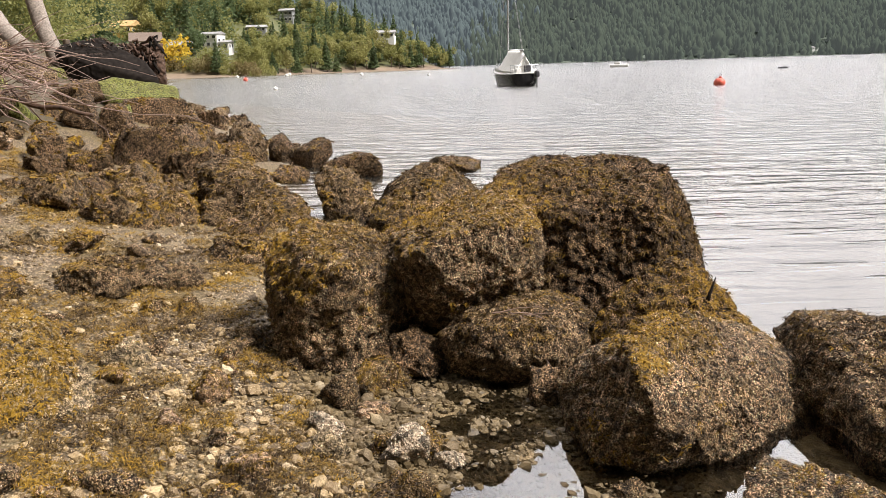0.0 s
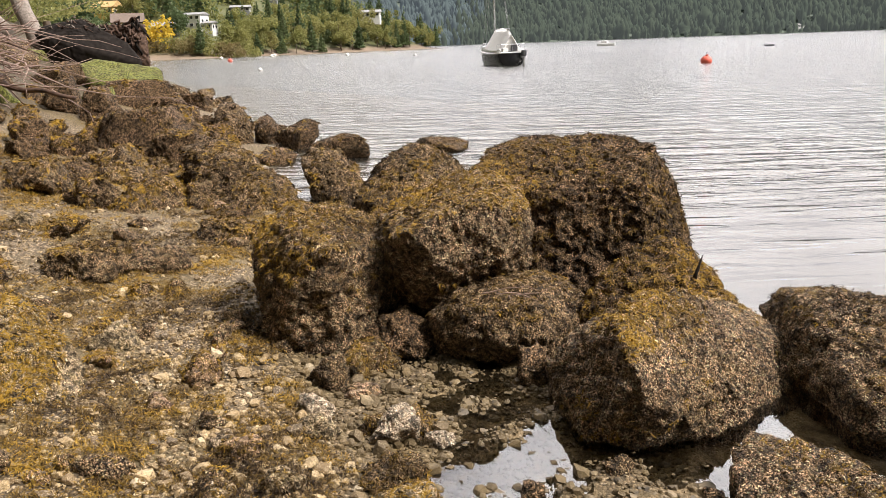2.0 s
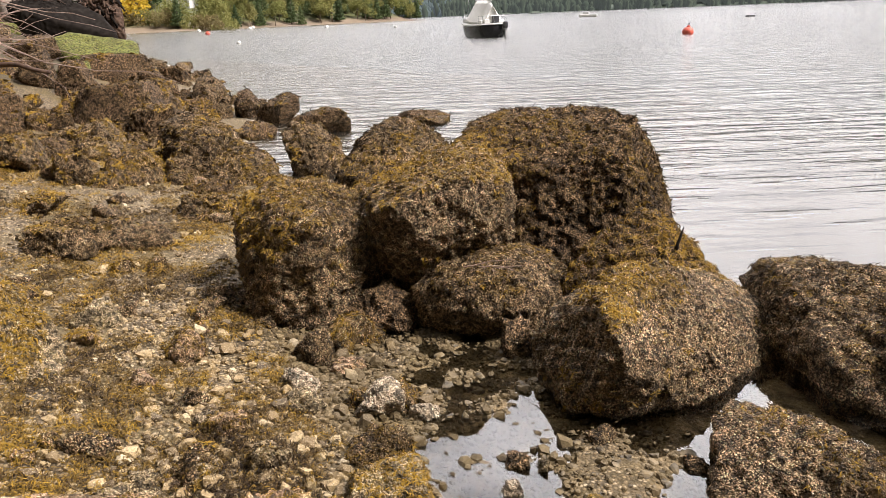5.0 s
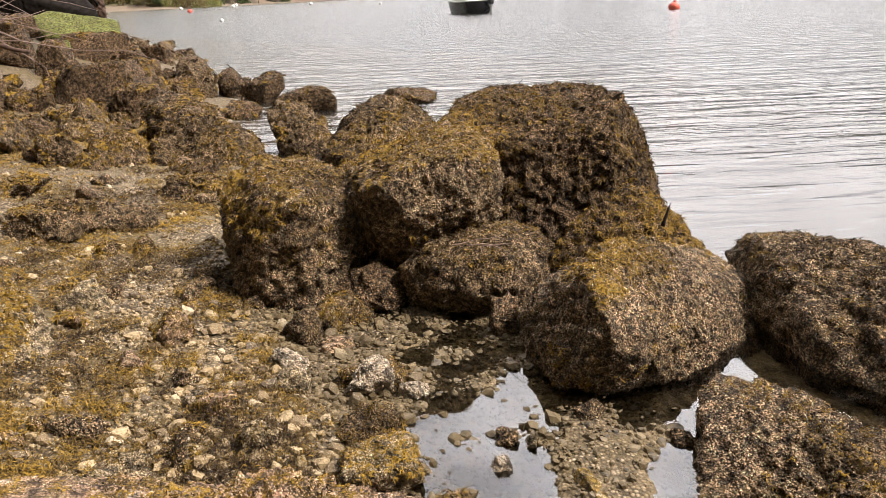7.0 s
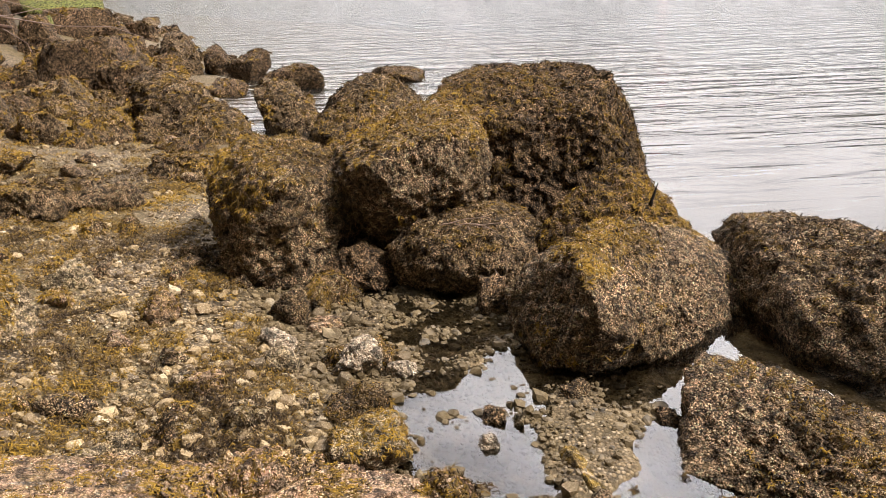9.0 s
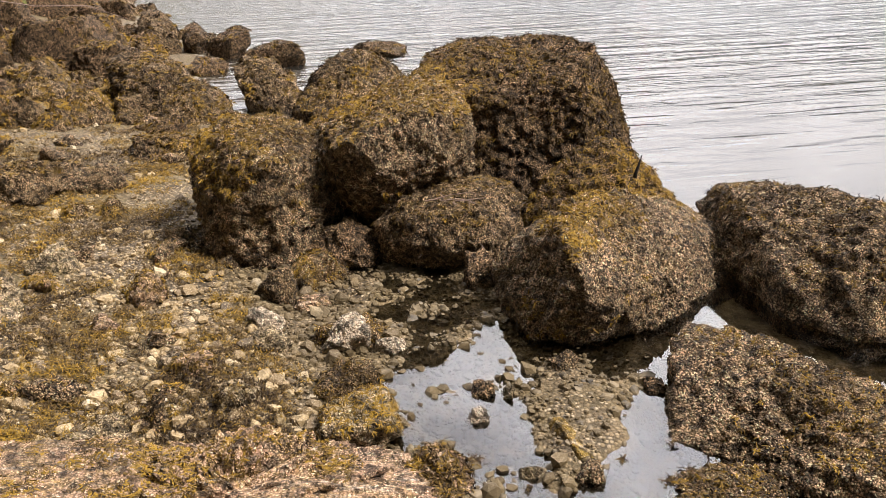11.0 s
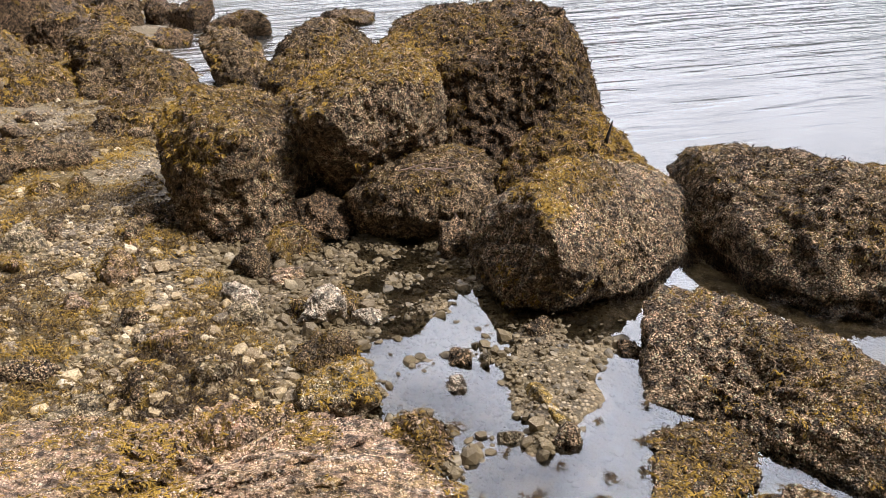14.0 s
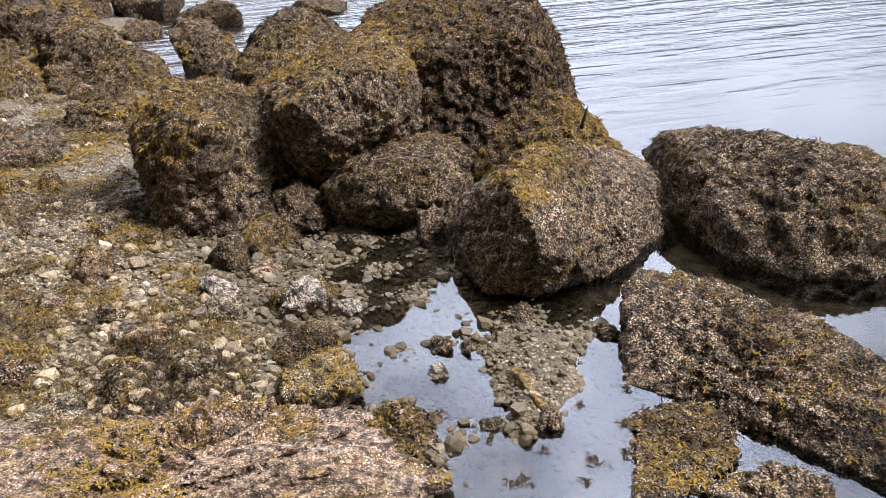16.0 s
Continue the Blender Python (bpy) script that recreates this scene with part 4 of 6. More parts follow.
        (-0.63, -0.67, -0.39, 0.535), (-0.92, -0.33, -0.2, 0.524), (-0, 1, -0.03, 0.44), (0.93, 0.37, 0.02, 0.38),
        (0.11, -0.93, 0.36, 0.383), (-0.26, -0.95, -0.19, 0.513), (0.03, 0.06, 1, 0.339), (-0, -0, -1, 1.178),
        (0.42, 0.91, -0.02, 0.424), (-0.57, 0.82, -0.12, 0.655), (-0.84, -0.28, 0.46, 0.514), (0.38, -0.9, -0.19, 0.689),
        (-0.82, 0.52, -0.21, 0.735),
    )),
    "K": ((-0.995, 2.512, 0.015), (
        (0.21, 0.02, 0.98, 0.084), (-0.01, -0.73, -0.68, 0.131), (-0.47, -0.71, -0.52, 0.139), (-0.04, 0.24, -0.97, 0.158),
        (-0.38, 0.42, 0.82, 0.111), (-0.04, -0.28, -0.96, 0.13), (-0.48, 0.63, -0.61, 0.179), (0.92, 0.31, 0.22, 0.2),
        (0.29, 0.64, 0.71, 0.082), (0.11, -0.56, 0.82, 0.175), (-0.03, 0.58, 0.81, 0.077), (-0.47, 0.84, -0.26, 0.181),
        (0.27, 0.87, 0.4, 0.135), (0.71, 0.22, -0.67, 0.247), (-0.61, 0.14, -0.78, 0.194), (-0.37, 0.93, -0.03, 0.176),
    )),
    "T": ((0.126, 2.132, -0.015), (
        (-0.1, -0.64, -0.76, 0.082), (0.06, -0.2, 0.98, 0.078), (-0.37, -0.68, -0.64, 0.087), (-0.95, -0.18, -0.27, 0.096),
        (0.97, 0.13, 0.22, 0.085), (-0.51, 0.59, 0.63, 0.092), (-0.22, -0.07, 0.97, 0.087), (0.55, 0.53, 0.64, 0.075),
        (0.51, -0.59, -0.62, 0.098), (-0.33, 0.83, -0.45, 0.115), (0.37, 0.82, -0.44, 0.108), (-0.79, -0.37, -0.5, 0.094),
        (0.39, -0.22, 0.89, 0.088), (-0.38, 0.45, -0.81, 0.112), (-0.42, -0.13, -0.9, 0.103),
    )),
}


def cut_block(planes, level, edge=64):
    """A rounded block bounded by planes, about the origin: vertices and faces."""
    dirs, faces = ico(level)
    total = np.zeros(len(dirs))
    for nx, ny, nz, h in planes:
        total += np.maximum(0, dirs @ np.array((nx, ny, nz)) / max(h * 1.01, 0.02)) ** edge
    return dirs * (total ** (-1 / edge))[:, None], faces


def round_block(a, b, c, seed, level, edge=15, tilt=0.0, cuts=10):
    """An uneven, angular field stone about the origin, cut by a few chance planes and tilted."""
    r = np.random.default_rng(seed)
    planes = [(1, 0, 0, a), (-1, 0, 0, a), (0, 1, 0, b), (0, -1, 0, b), (0, 0, 1, c), (0, 0, -1, c)]
    for _ in range(cuts):
        v = r.normal(size=3)
        v /= np.linalg.norm(v)
        planes.append((*v, float(np.linalg.norm(v * (a, b, c))) * r.uniform(0.62, 0.95)))
    verts, faces = cut_block(planes, level, edge)
    verts[:, :2] *= (1 - 0.12 * np.clip(verts[:, 2] / c, -1, 1))[:, None]
    if tilt:
        m = np.array(Euler((r.normal(0, tilt), r.normal(0, tilt), r.uniform(-3.1, 3.1))).to_matrix())
        verts = verts @ m.T
    return verts, faces


def roughen(verts, where, size, seed, amount=1.0, strata=0.0, grain=0.009):
    p = verts + where
    out = verts / np.maximum(np.linalg.norm(verts, axis=1), 1e-6)[:, None]
    lump = 0.035 * size * fbm(p * (1.5 / size), 3, seed) + 0.018 * fbm(p * 7, 3, seed + 9) + 0.021 * fbm(p * 22, 3, seed + 19)
    lump += grain * vnoise(p * 88, seed + 61)
    crack = np.abs(fbm(p * (2.2 / size), 3, seed + 31))
    lump -= 0.016 * size * np.clip(0.05 - crack, 0, 1) / 0.05
    if strata:
        along = np.stack([p[:, 0] * 0.5 + p[:, 1] * 0.35, p[:, 1] * 7 - p[:, 0] * 4.5, p[:, 2] * 6], 1)
        lump += strata * fbm(along, 3, seed + 41)
    return verts + out * (lump * amount)[:, None]


def face_data(verts, faces):
    a, b, c = (verts[faces[:, k]] for k in range(3))
    nrm = np.cross(b - a, c - a)
    area = np.linalg.norm(nrm, axis=1) + 1e-12
    return a, b, c, nrm / area[:, None], area / 2


def sprinkle(verts, faces, weight, count, r):
    """Chance points on a surface, by weight times area: places and normals."""
    a, b, c, nrm, area = face_data(verts, faces)
    w = np.clip(weight, 0, None) * area
    if w.sum() <= 0 or count < 1:
        return np.zeros((0, 3)), np.zeros((0, 3))
    pick = r.choice(len(faces), size=count, p=w / w.sum())
    u, v = r.random(count), r.random(count)
    over = u + v > 1
    u[over], v[over] = 1 - u[over], 1 - v[over]
    return a[pick] + (b[pick] - a[pick]) * u[:, None] + (c[pick] - a[pick]) * v[:, None], nrm[pick]


def fronds(where, nrm, length, width, tone, r, lift=0.5, spray=0.0, fine=True):
    """Limp ribbons of wrack that hang down the slope from where they grow."""
    n = len(where)
    down = np.array((0, 0, -1.0)) - nrm * (-nrm[:, 2:3])
    t = down * (0.8 if np.ndim(spray) else 1.0) + (0.45 if np.ndim(spray) else 0.75) * r.normal(size=(n, 3)) + spray
    t -= nrm * np.sum(t * nrm, 1)[:, None]
    t /= np.linalg.norm(t, axis=1)[:, None] + 1e-9
    s = np.cross(nrm, t) + nrm * r.normal(0, 0.45, n)[:, None]
    s /= np.linalg.norm(s, axis=1)[:, None] + 1e-9
    L = (length * r.uniform(0.5, 1.4, n))[:, None]
    W = (width * r.uniform(0.6, 1.4, n))[:, None]
    k = (lift * r.uniform(0.3, 1.3, n))[:, None]
    bend = np.cross(nrm, t) * r.normal(0, 0.22, n)[:, None]
    sag = np.array((0, 0, -0.25))
    # last value shifts the tone: roots darkened for depth, tips golden as ripe wrack
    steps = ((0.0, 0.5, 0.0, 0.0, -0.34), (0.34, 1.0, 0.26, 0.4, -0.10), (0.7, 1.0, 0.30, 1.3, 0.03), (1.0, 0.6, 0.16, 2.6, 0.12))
    if not fine:
        steps = (steps[0], (0.5, 1.0, 0.30, 0.7, -0.04), steps[3])
    v, grade = [], []
    for g, wide, rise, curl, shade in steps:
        q = where + (t * g + bend * curl * g) * L + nrm * (L * rise * k - 0.004 * (g == 0)) + sag * L * 0.55 * g * g
        for sign in (-1, 1):
            v.append(q + sign * s * W * 0.5 * wide)
            grade.append(shade)
    m = len(steps)
    v = np.stack(v, 1).reshape(-1, 3)
    base = (np.arange(n) * 2 * m)[:, None]
    f = np.concatenate([base + np.array((2 * j, 2 * j + 1, 2 * j + 3, 2 * j + 2)) for j in range(m - 1)], 1).reshape(-1, 4)
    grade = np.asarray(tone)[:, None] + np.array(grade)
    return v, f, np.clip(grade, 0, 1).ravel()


def shells(where, nrm, size, r):
    """Small five-sided barnacle cones."""
    n = len(where)
    t = np.cross(nrm, r.normal(size=(n, 3)))
    t /= np.linalg.norm(t, axis=1)[:, None] + 1e-9
    s = np.cross(nrm, t)
    rad = (size * r.lognormal(0, 0.28, n))[:, None]
    rows = []
    for grow, rise in ((1.0, -0.15), (0.42, 0.75)):
        for k in range(5):
            a = 2 * math.pi * k / 5
            rows.append(where + (t * math.cos(a) + s * math.sin(a)) * rad * grow + nrm * rad * rise)
    v = np.stack(rows, 1).reshape(-1, 3)
    base = (np.arange(n) * 10)[:, None]
    f = np.concatenate([base + np.array((k, (k + 1) % 5, 5 + (k + 1) % 5, 5 + k)) for k in range(5)], 1).reshape(-1, 4)
    return v, f


def gold_field(p):
    return 0.05 + 0.24 * fbm(p * 1.3 + 4.0, 2, 71) + 0.20 * fbm(p * 5.0, 2, 77)


def boulder(name, where, block, rock, seed, label, weed=900, shell=1500, gold=0.35, under=0.0, long=0.085, top=0.15, rough=1.0, category="boulder", group="shore boulders", fringe=0.0, strata=0.0, patchy=0.4, high=1.2, shell_size=0.0045, leafy=0.20):
    """weed and shell: how many to the square metre; gold: how golden the weed is; top: how steep a face must be before the weed stops."""
    verts, faces = block
    size = float(np.mean(np.linalg.norm(verts, axis=1)))
    slope = face_data(verts, faces)[3][:, 2]
    if under:
        foot = max(float(verts[:, 2].min()), -where[2])
        rise = (verts[:, 2] - foot) / (float(verts[:, 2].max()) - foot)
        verts = verts * np.stack([1 - under * np.clip(1 - rise / 0.42, 0, 1.3)] * 2 + [np.ones(len(verts))], 1)
    verts = roughen(verts, np.array(where), size, seed, rough, strata)
    ob = tagged(new(name, mesh_of(name, verts, faces, rock)), label, category, group)
    ob.location = where
    r = np.random.default_rng(seed + 100)
    a, b, c, nrm, area = face_data(verts, faces)
    mid = (a + b + c) / 3 + np.array(where)
    patch = fbm(mid * 2.6, 3, seed + 50)
    up = slope
    tall = (mid[:, 2] - max(0.0, float(mid[:, 2].min()))) / max(0.05, float(mid[:, 2].max()) - max(0.0, float(mid[:, 2].min())))
    seen = np.where(mid[:, 2] > -0.08, 1.0, 0.0)
    w = seen * (np.clip((up - top) * 3.5 + (tall - 0.55) * high + patchy * patch + 0.5 * fbm(mid * 9.0, 2, seed + 57), 0, 1) ** 1.2 + fringe * np.clip(0.5 + 2.2 * patch, 0.1, 1.6))
    near = min(1.0, 4.2 / math.hypot(where[0], where[1])) ** 1.3
    count = int((w * area).sum() * weed * 6.5 * near)
    if count > 4:
        tufts, tn = sprinkle(verts, faces, w, max(2, count // 8), r)
        reach = long * (0.0025 * max(3.2, math.hypot(where[0], where[1])) + 0.0135) / 0.085
        q, nn = np.repeat(tufts, 8, 0), np.repeat(tn, 8, 0)
        off = r.normal(size=q.shape)
        off -= nn * np.sum(off * nn, 1)[:, None]
        hue = np.repeat(r.normal(-0.03, 0.24, len(tufts)), 8)
        q = q + off * reach * (0.20 + 1.6 * max(0.0, leafy - 0.2))
        world_q = q + np.array(where)
        reach = reach * (1 + max(0.0, leafy - 0.2) * 1.5)
        # tone turns golden on upward faces and darker on steep ones
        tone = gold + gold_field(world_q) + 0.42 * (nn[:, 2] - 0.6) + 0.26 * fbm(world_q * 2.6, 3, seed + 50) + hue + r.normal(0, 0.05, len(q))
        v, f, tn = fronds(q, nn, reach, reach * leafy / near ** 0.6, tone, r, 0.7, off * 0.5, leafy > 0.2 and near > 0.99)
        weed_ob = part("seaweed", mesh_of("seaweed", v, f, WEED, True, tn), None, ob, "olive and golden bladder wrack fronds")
        tagged(weed_ob, kind="stuff")
    w = seen * np.clip(0.75 - (up - top) * 0.8 + 1.1 * fbm(mid * 5.0, 3, seed + 80), 0.05, 1.6)
    count = int((w * area).sum() * shell * 0.25)
    if count > 4:
        q, nn = sprinkle(verts, faces, w, count, r)
        v, f = shells(q, nn, shell_size, r)
        tagged(part("barnacle_crust", mesh_of("barnacle_crust", v, f, SHELL, False), None, ob, "pale grey barnacle crust"), kind="stuff")
    return ob


def facet_boulder(key, rock, seed, label, level=6, **more):
    where, planes = FACETS[key]
    return boulder("boulder", where, cut_block(planes, level), rock, seed, label, **more)


facet_boulder("A", ROCK_DARK, 1, "large dark block draped with brown bladder wrack", 7, weed=1500, shell=1600, gold=0.22, top=0.05, fringe=0.30, under=0.05)
facet_boulder("B1", ROCK_TAN, 2, "brown barnacled boulder with a pale worn corner", 7, weed=2200, shell=2600, gold=0.74, top=0.62, high=1.5, fringe=0.03, under=0.08)
facet_boulder("B2", ROCK_TAN, 3, "rounded barnacled boulder with golden wrack on top", 6, weed=2200, shell=2400, gold=0.70, top=0.30, fringe=0.07, under=0.07)
facet_boulder("C", ROCK_MID, 4, "low dark barnacled boulder with bare twigs on it", 6, weed=1500, shell=2800, gold=0.24, top=0.55, fringe=0.03, under=0.1)
facet_boulder("B3", ROCK_DARK, 24, "boulder between larger ones, matted with golden wrack", 6, weed=2400, shell=300, gold=0.80, top=0.1, fringe=0.1)
facet_boulder("C2", ROCK_DARK, 5, "small dark barnacled boulder wedged under larger ones", 6, weed=100, shell=3000, gold=0.2, top=0.6, under=0.1)
facet_boulder("D", ROCK_TAN, 6, "angular tan boulder crusted with barnacles, golden wrack on its ridge", 7, weed=3800, shell=3600, gold=0.86, top=0.95, patchy=0.35, high=4.0, fringe=0.025, under=0.10)
facet_boulder("D2", ROCK_DARK, 7, "boulder hump hidden under olive and golden wrack", 6, weed=2200, shell=900, gold=0.60, top=-0.2, fringe=0.15)
facet_boulder("E1", ROCK_TAN, 8, "dark boulder at the water with wrack on its top", 6, weed=1800, shell=2600, gold=0.32, top=0.55, high=2.4, fringe=0.04)
facet_boulder("E2", ROCK_TAN, 9, "broad dark boulder at the water, patchy wrack", 6, weed=1800, shell=2600, gold=0.30, top=0.55, high=2.4, fringe=0.06, patchy=0.8)
facet_boulder("F", ROCK_TAN, 10, "long low boulder between channels, heavy with wrack", 7, weed=1300, shell=3800, gold=0.62, top=0.66, long=0.06, leafy=0.23, patchy=1.3, fringe=0.06, rough=1.1)
facet_boulder("F2", ROCK_TAN, 11, "small low rock in the pool fringed with wrack", 6, weed=2600, shell=2600, gold=0.44, top=0.2, long=0.075, leafy=0.24)
facet_boulder("F3", ROCK_TAN, 12, "pale low rock breaking the pool's surface", 6, weed=600, shell=3000, gold=0.45, top=0.5)
facet_boulder("G", ROCK_PINK, 13, "flat pinkish ledge with barnacles and short wrack", 7, weed=3000, shell=500, gold=0.58, top=0.72, long=0.06, strata=0.07, patchy=1.9, rough=1.8, high=0.0, leafy=0.24)
facet_boulder("K", ROCK_GREY, 20, "low grey rock matted with barnacles beside the ledge", 6, weed=300, shell=5000, gold=0.4, top=0.6)
facet_boulder("T", ROCK_PINK, 21, "knob of the ledge tufted with brown wrack", 6, weed=3200, shell=900, gold=0.36, top=-0.2, long=0.08, fringe=0.3, leafy=0.24)
facet_boulder("H", ROCK_GREY, 14, "grey barnacled boulder capped with golden wrack", 6, weed=3000, shell=2600, gold=0.80, top=0.42, long=0.085, high=2.2, patchy=0.5, fringe=0.03)
facet_boulder("R1", ROCK_MID, 15, "upright dark block draped with wrack", 6, weed=800, shell=900, gold=0.30, top=-0.2, long=0.09, fringe=0.12)
facet_boulder("R2", ROCK_MID, 23, "low dark boulder under a mat of brown wrack", 6, weed=900, shell=900, gold=0.40, top=0.1, long=0.09, fringe=0.1)
facet_boulder("R3", ROCK_MID, 16, "dark block leaning over the water's edge", 6, weed=700, shell=900, gold=0.30, top=0.0, long=0.09)
facet_boulder("R4", ROCK_MID, 17, "weed-covered hump behind the large boulders", 6, weed=1100, shell=300, gold=0.32, top=-0.3, long=0.09, fringe=0.12)
facet_boulder("R9", ROCK_MID, 18, "upright brown block further along the shore", 5, weed=250, shell=200, gold=0.25, top=0.2)
facet_boulder("M", MOSSY, 19, "mossy green rock below the stump", 5, weed=0, shell=0)

# x, y, base height, half width, height, gold, weed to the square metre
FIELD = [(-4.47, 11.92, 0.28, 0.91, 0.79, 0.25, 450), (-5.63, 13.23, 0.56, 0.37, 0.8, 0.22, 350), (-5.94, 16.46, 0.58, 0.85, 0.73, 0.35, 300), (-6.4, 13.52, 0.82, 0.4, 0.67, 0.22, 300),
         (-3.82, 9.32, 0.24, 0.39, 0.48, 0.5, 900), (-3.7, 10.83, 0.12, 0.38, 0.67, 0.28, 700), (-3.42, 7.57, 0.22, 0.26, 0.4, 0.62, 1100), (-2.93, 7.96, 0.15, 0.29, 0.4, 0.5, 1100),
         (-4.1, 7.99, 0.32, 0.3, 0.46, 0.62, 1000), (-5.46, 10.59, 0.47, 0.24, 0.71, 0.45, 500), (-3.16, 14.63, -0.03, 0.36, 0.66, 0.2, 200), (-2.44, 13.8, -0.03, 0.5, 0.68, 0.25, 300),
         (-2.41, 11.89, -0.03, 0.37, 0.25, 0.45, 300), (-1.55, 12.32, -0.03, 0.53, 0.45, 0.22, 350)]
FIELD += [(0.13, 12.85, -0.03, 0.48, 0.28, 0.22, 350), (-2.53, 8.09, 0.11, 0.13, 0.32, 0.2, 300), (-2.49, 5.42, 0.15, 0.34, 0.28, 0.34, 1500), (-1.78, 6.52, 0.07, 0.29, 0.26, 0.5, 1500),
         (-1.17, 4.37, 0.04, 0.13, 0.17, 0.4, 1200), (-5.23, 9.84, 0.47, 0.29, 0.31, 0.3, 400), (-5.35, 15.72, 0.44, 0.28, 0.54, 0.3, 300), (-4.88, 15.54, 0.32, 0.27, 0.47, 0.3, 300),
         (-4.29, 14.56, 0.24, 0.24, 0.44, 0.28, 300), (-7.94, 21.52, 0.78, 0.51, 0.7, 0.3, 200), (-7.31, 17.59, 0.98, 0.42, 0.58, 0.3, 200), (-7.28, 15.36, 1.14, 0.5, 0.62, 0.3, 200),
         (-6.14, 20.4, 0.3, 0.36, 0.54, 0.3, 250), (-3.22, 6.4, 0.22, 0.22, 0.21, 0.66, 1200)]
for k, (x, y, z, w, h, gold, weed) in enumerate(FIELD):
    boulder("boulder", (x, y, z + 0.25 * h), round_block(w * 1.02, w * 0.85, h * 0.53, 300 + k, 6 if y < 7 else 5, 22, 0.12, 7), (ROCK_DARK if y > 9.5 else ROCK_MID), 40 + k, "weed-covered shore boulder, brown and wet", weed=weed * 1.4, shell=weed * 0.9, gold=gold + 0.08, top=0.5, fringe=0.03, patchy=0.9, under=0.2)

# many more rocks up the shore
r = np.random.default_rng(91)
for k in range(105):
    y = 9.0 + 26 * r.random() ** 1.15
    x = float(np.interp(y, SHORE_Y, SHORE_X)) + 0.5 - r.random() ** 1.2 * (2.6 + 0.11 * y)
    w = r.uniform(0.09, 0.2) * (0.75 + 0.03 * y)
    if abs(x / y + 0.175) < 0.035 and y < 13:
        continue
    z = float(ground_z([x], [y])[0])
    boulder("boulder", (x, y, z + 0.15 * w), round_block(w, w * r.uniform(0.7, 1.2), w * r.uniform(0.5, 0.85), 500 + k, 4, 15, 0.3), (ROCK_MID if k % 3 == 0 else ROCK_TAN), 150 + k, "brown weed-covered shore rock", weed=max(200, 900 - 30 * y), shell=0, gold=r.uniform(0.3, 0.55), top=0.3, fringe=0.06)

# angular rocks packed between the larger ones at the foot of the bank
r = np.random.default_rng(92)
for k in range(70):
    y = r.uniform(7.2, 14.0)
    x = float(np.interp(y, SHORE_Y, SHORE_X)) - 0.9 - r.random() * (1.6 + 0.22 * y)
    w = r.uniform(0.10, 0.26) * (0.7 + 0.045 * y)
    z = float(ground_z([x], [y])[0])
    boulder("boulder", (x, y, z + 0.1 * w), round_block(w, w * r.uniform(0.7, 1.1), w * r.uniform(0.45, 0.8), 1200 + k, 4, 22, 0.25, 7), (ROCK_MID, ROCK_DARK, ROCK_PINK)[2 if k % 11 == 0 else k % 2], 1300 + k, "angular brown shore rock half covered in wrack",
            weed=900, shell=200, gold=r.uniform(0.25, 0.7), top=0.2, fringe=0.08, patchy=0.9)

# stones that stand out on the beach and in the pool
POOL_ROCKS = [(0.69, 2.73, -0.03, 0.075, 0.08, ROCK_MID, "dark barnacled stone in the pool"), (1.04, 2.50, -0.03, 0.045, 0.06, ROCK_DARK, "small dark stone in the pool"), (0.29, 2.43, -0.03, 0.045, 0.08, ROCK_PALE, "pale rounded stone in the pool"),
              (0.43, 2.56, -0.03, 0.04, 0.07, ROCK_GREY, "grey stone in the pool"), (0.32, 2.60, -0.03, 0.055, 0.07, ROCK_DARK, "dark stone in the pool"), (0.60, 2.03, -0.04, 0.06, 0.08, ROCK_TAN, "tan stone in the pool"), (0.43, 2.08, -0.04, 0.05, 0.07, ROCK_GREY, "barnacled stone in the pool")]
STONES = [(-0.22, 3.08, -0.03, 0.105, 0.19, ROCK_PALE, "pale barnacled stone beside the pool"), (-0.02, 3.04, -0.05, 0.075, 0.10, ROCK_PALE, "white barnacled stone in the pool"),
          (-0.60, 3.25, 0.0, 0.085, 0.13, ROCK_PALE, "grey wedge-shaped beach stone"), (0.48, 3.59, -0.05, 0.085, 0.25, ROCK_DARK, "barnacled stone against the boulder"), (-0.69, 5.67, 0.42, 0.10, 0.14, ROCK_DARK, "small weedy stone lying on a boulder")]
STONES += POOL_ROCKS
for k, (x, y, z, w, h, rock, label) in enumerate(STONES):
    boulder("beach_stone", (x, y, z + 0.42 * h), round_block(w, w * 0.85, h * 0.58, 700 + k, 5), rock, 280 + k, label, weed=0, shell=1500, rough=0.7, category="stone", group="standing beach stones")


# a golden wedge of stone on the shoal
wedge = []
for nx, ny, nz, h in ((0.18, -0.98, 0, 0.135), (-0.18, 0.95, 0.25, 0.12), (0.98, 0.18, 0, 0.045), (-0.85, -0.15, 0.5, 0.016), (0, 0, -1, 0.05), (0.45, 0.08, 0.89, 0.02)):
    wedge.append((nx, ny, nz, h))
boulder("beach_stone", (0.585, 2.215, 0.022), cut_block(wedge, 5), ROCK_WEDGE, 299, "golden brown wedge of layered stone in the pool", weed=0, shell=0, rough=0.35, category="stone", group="standing beach stones")

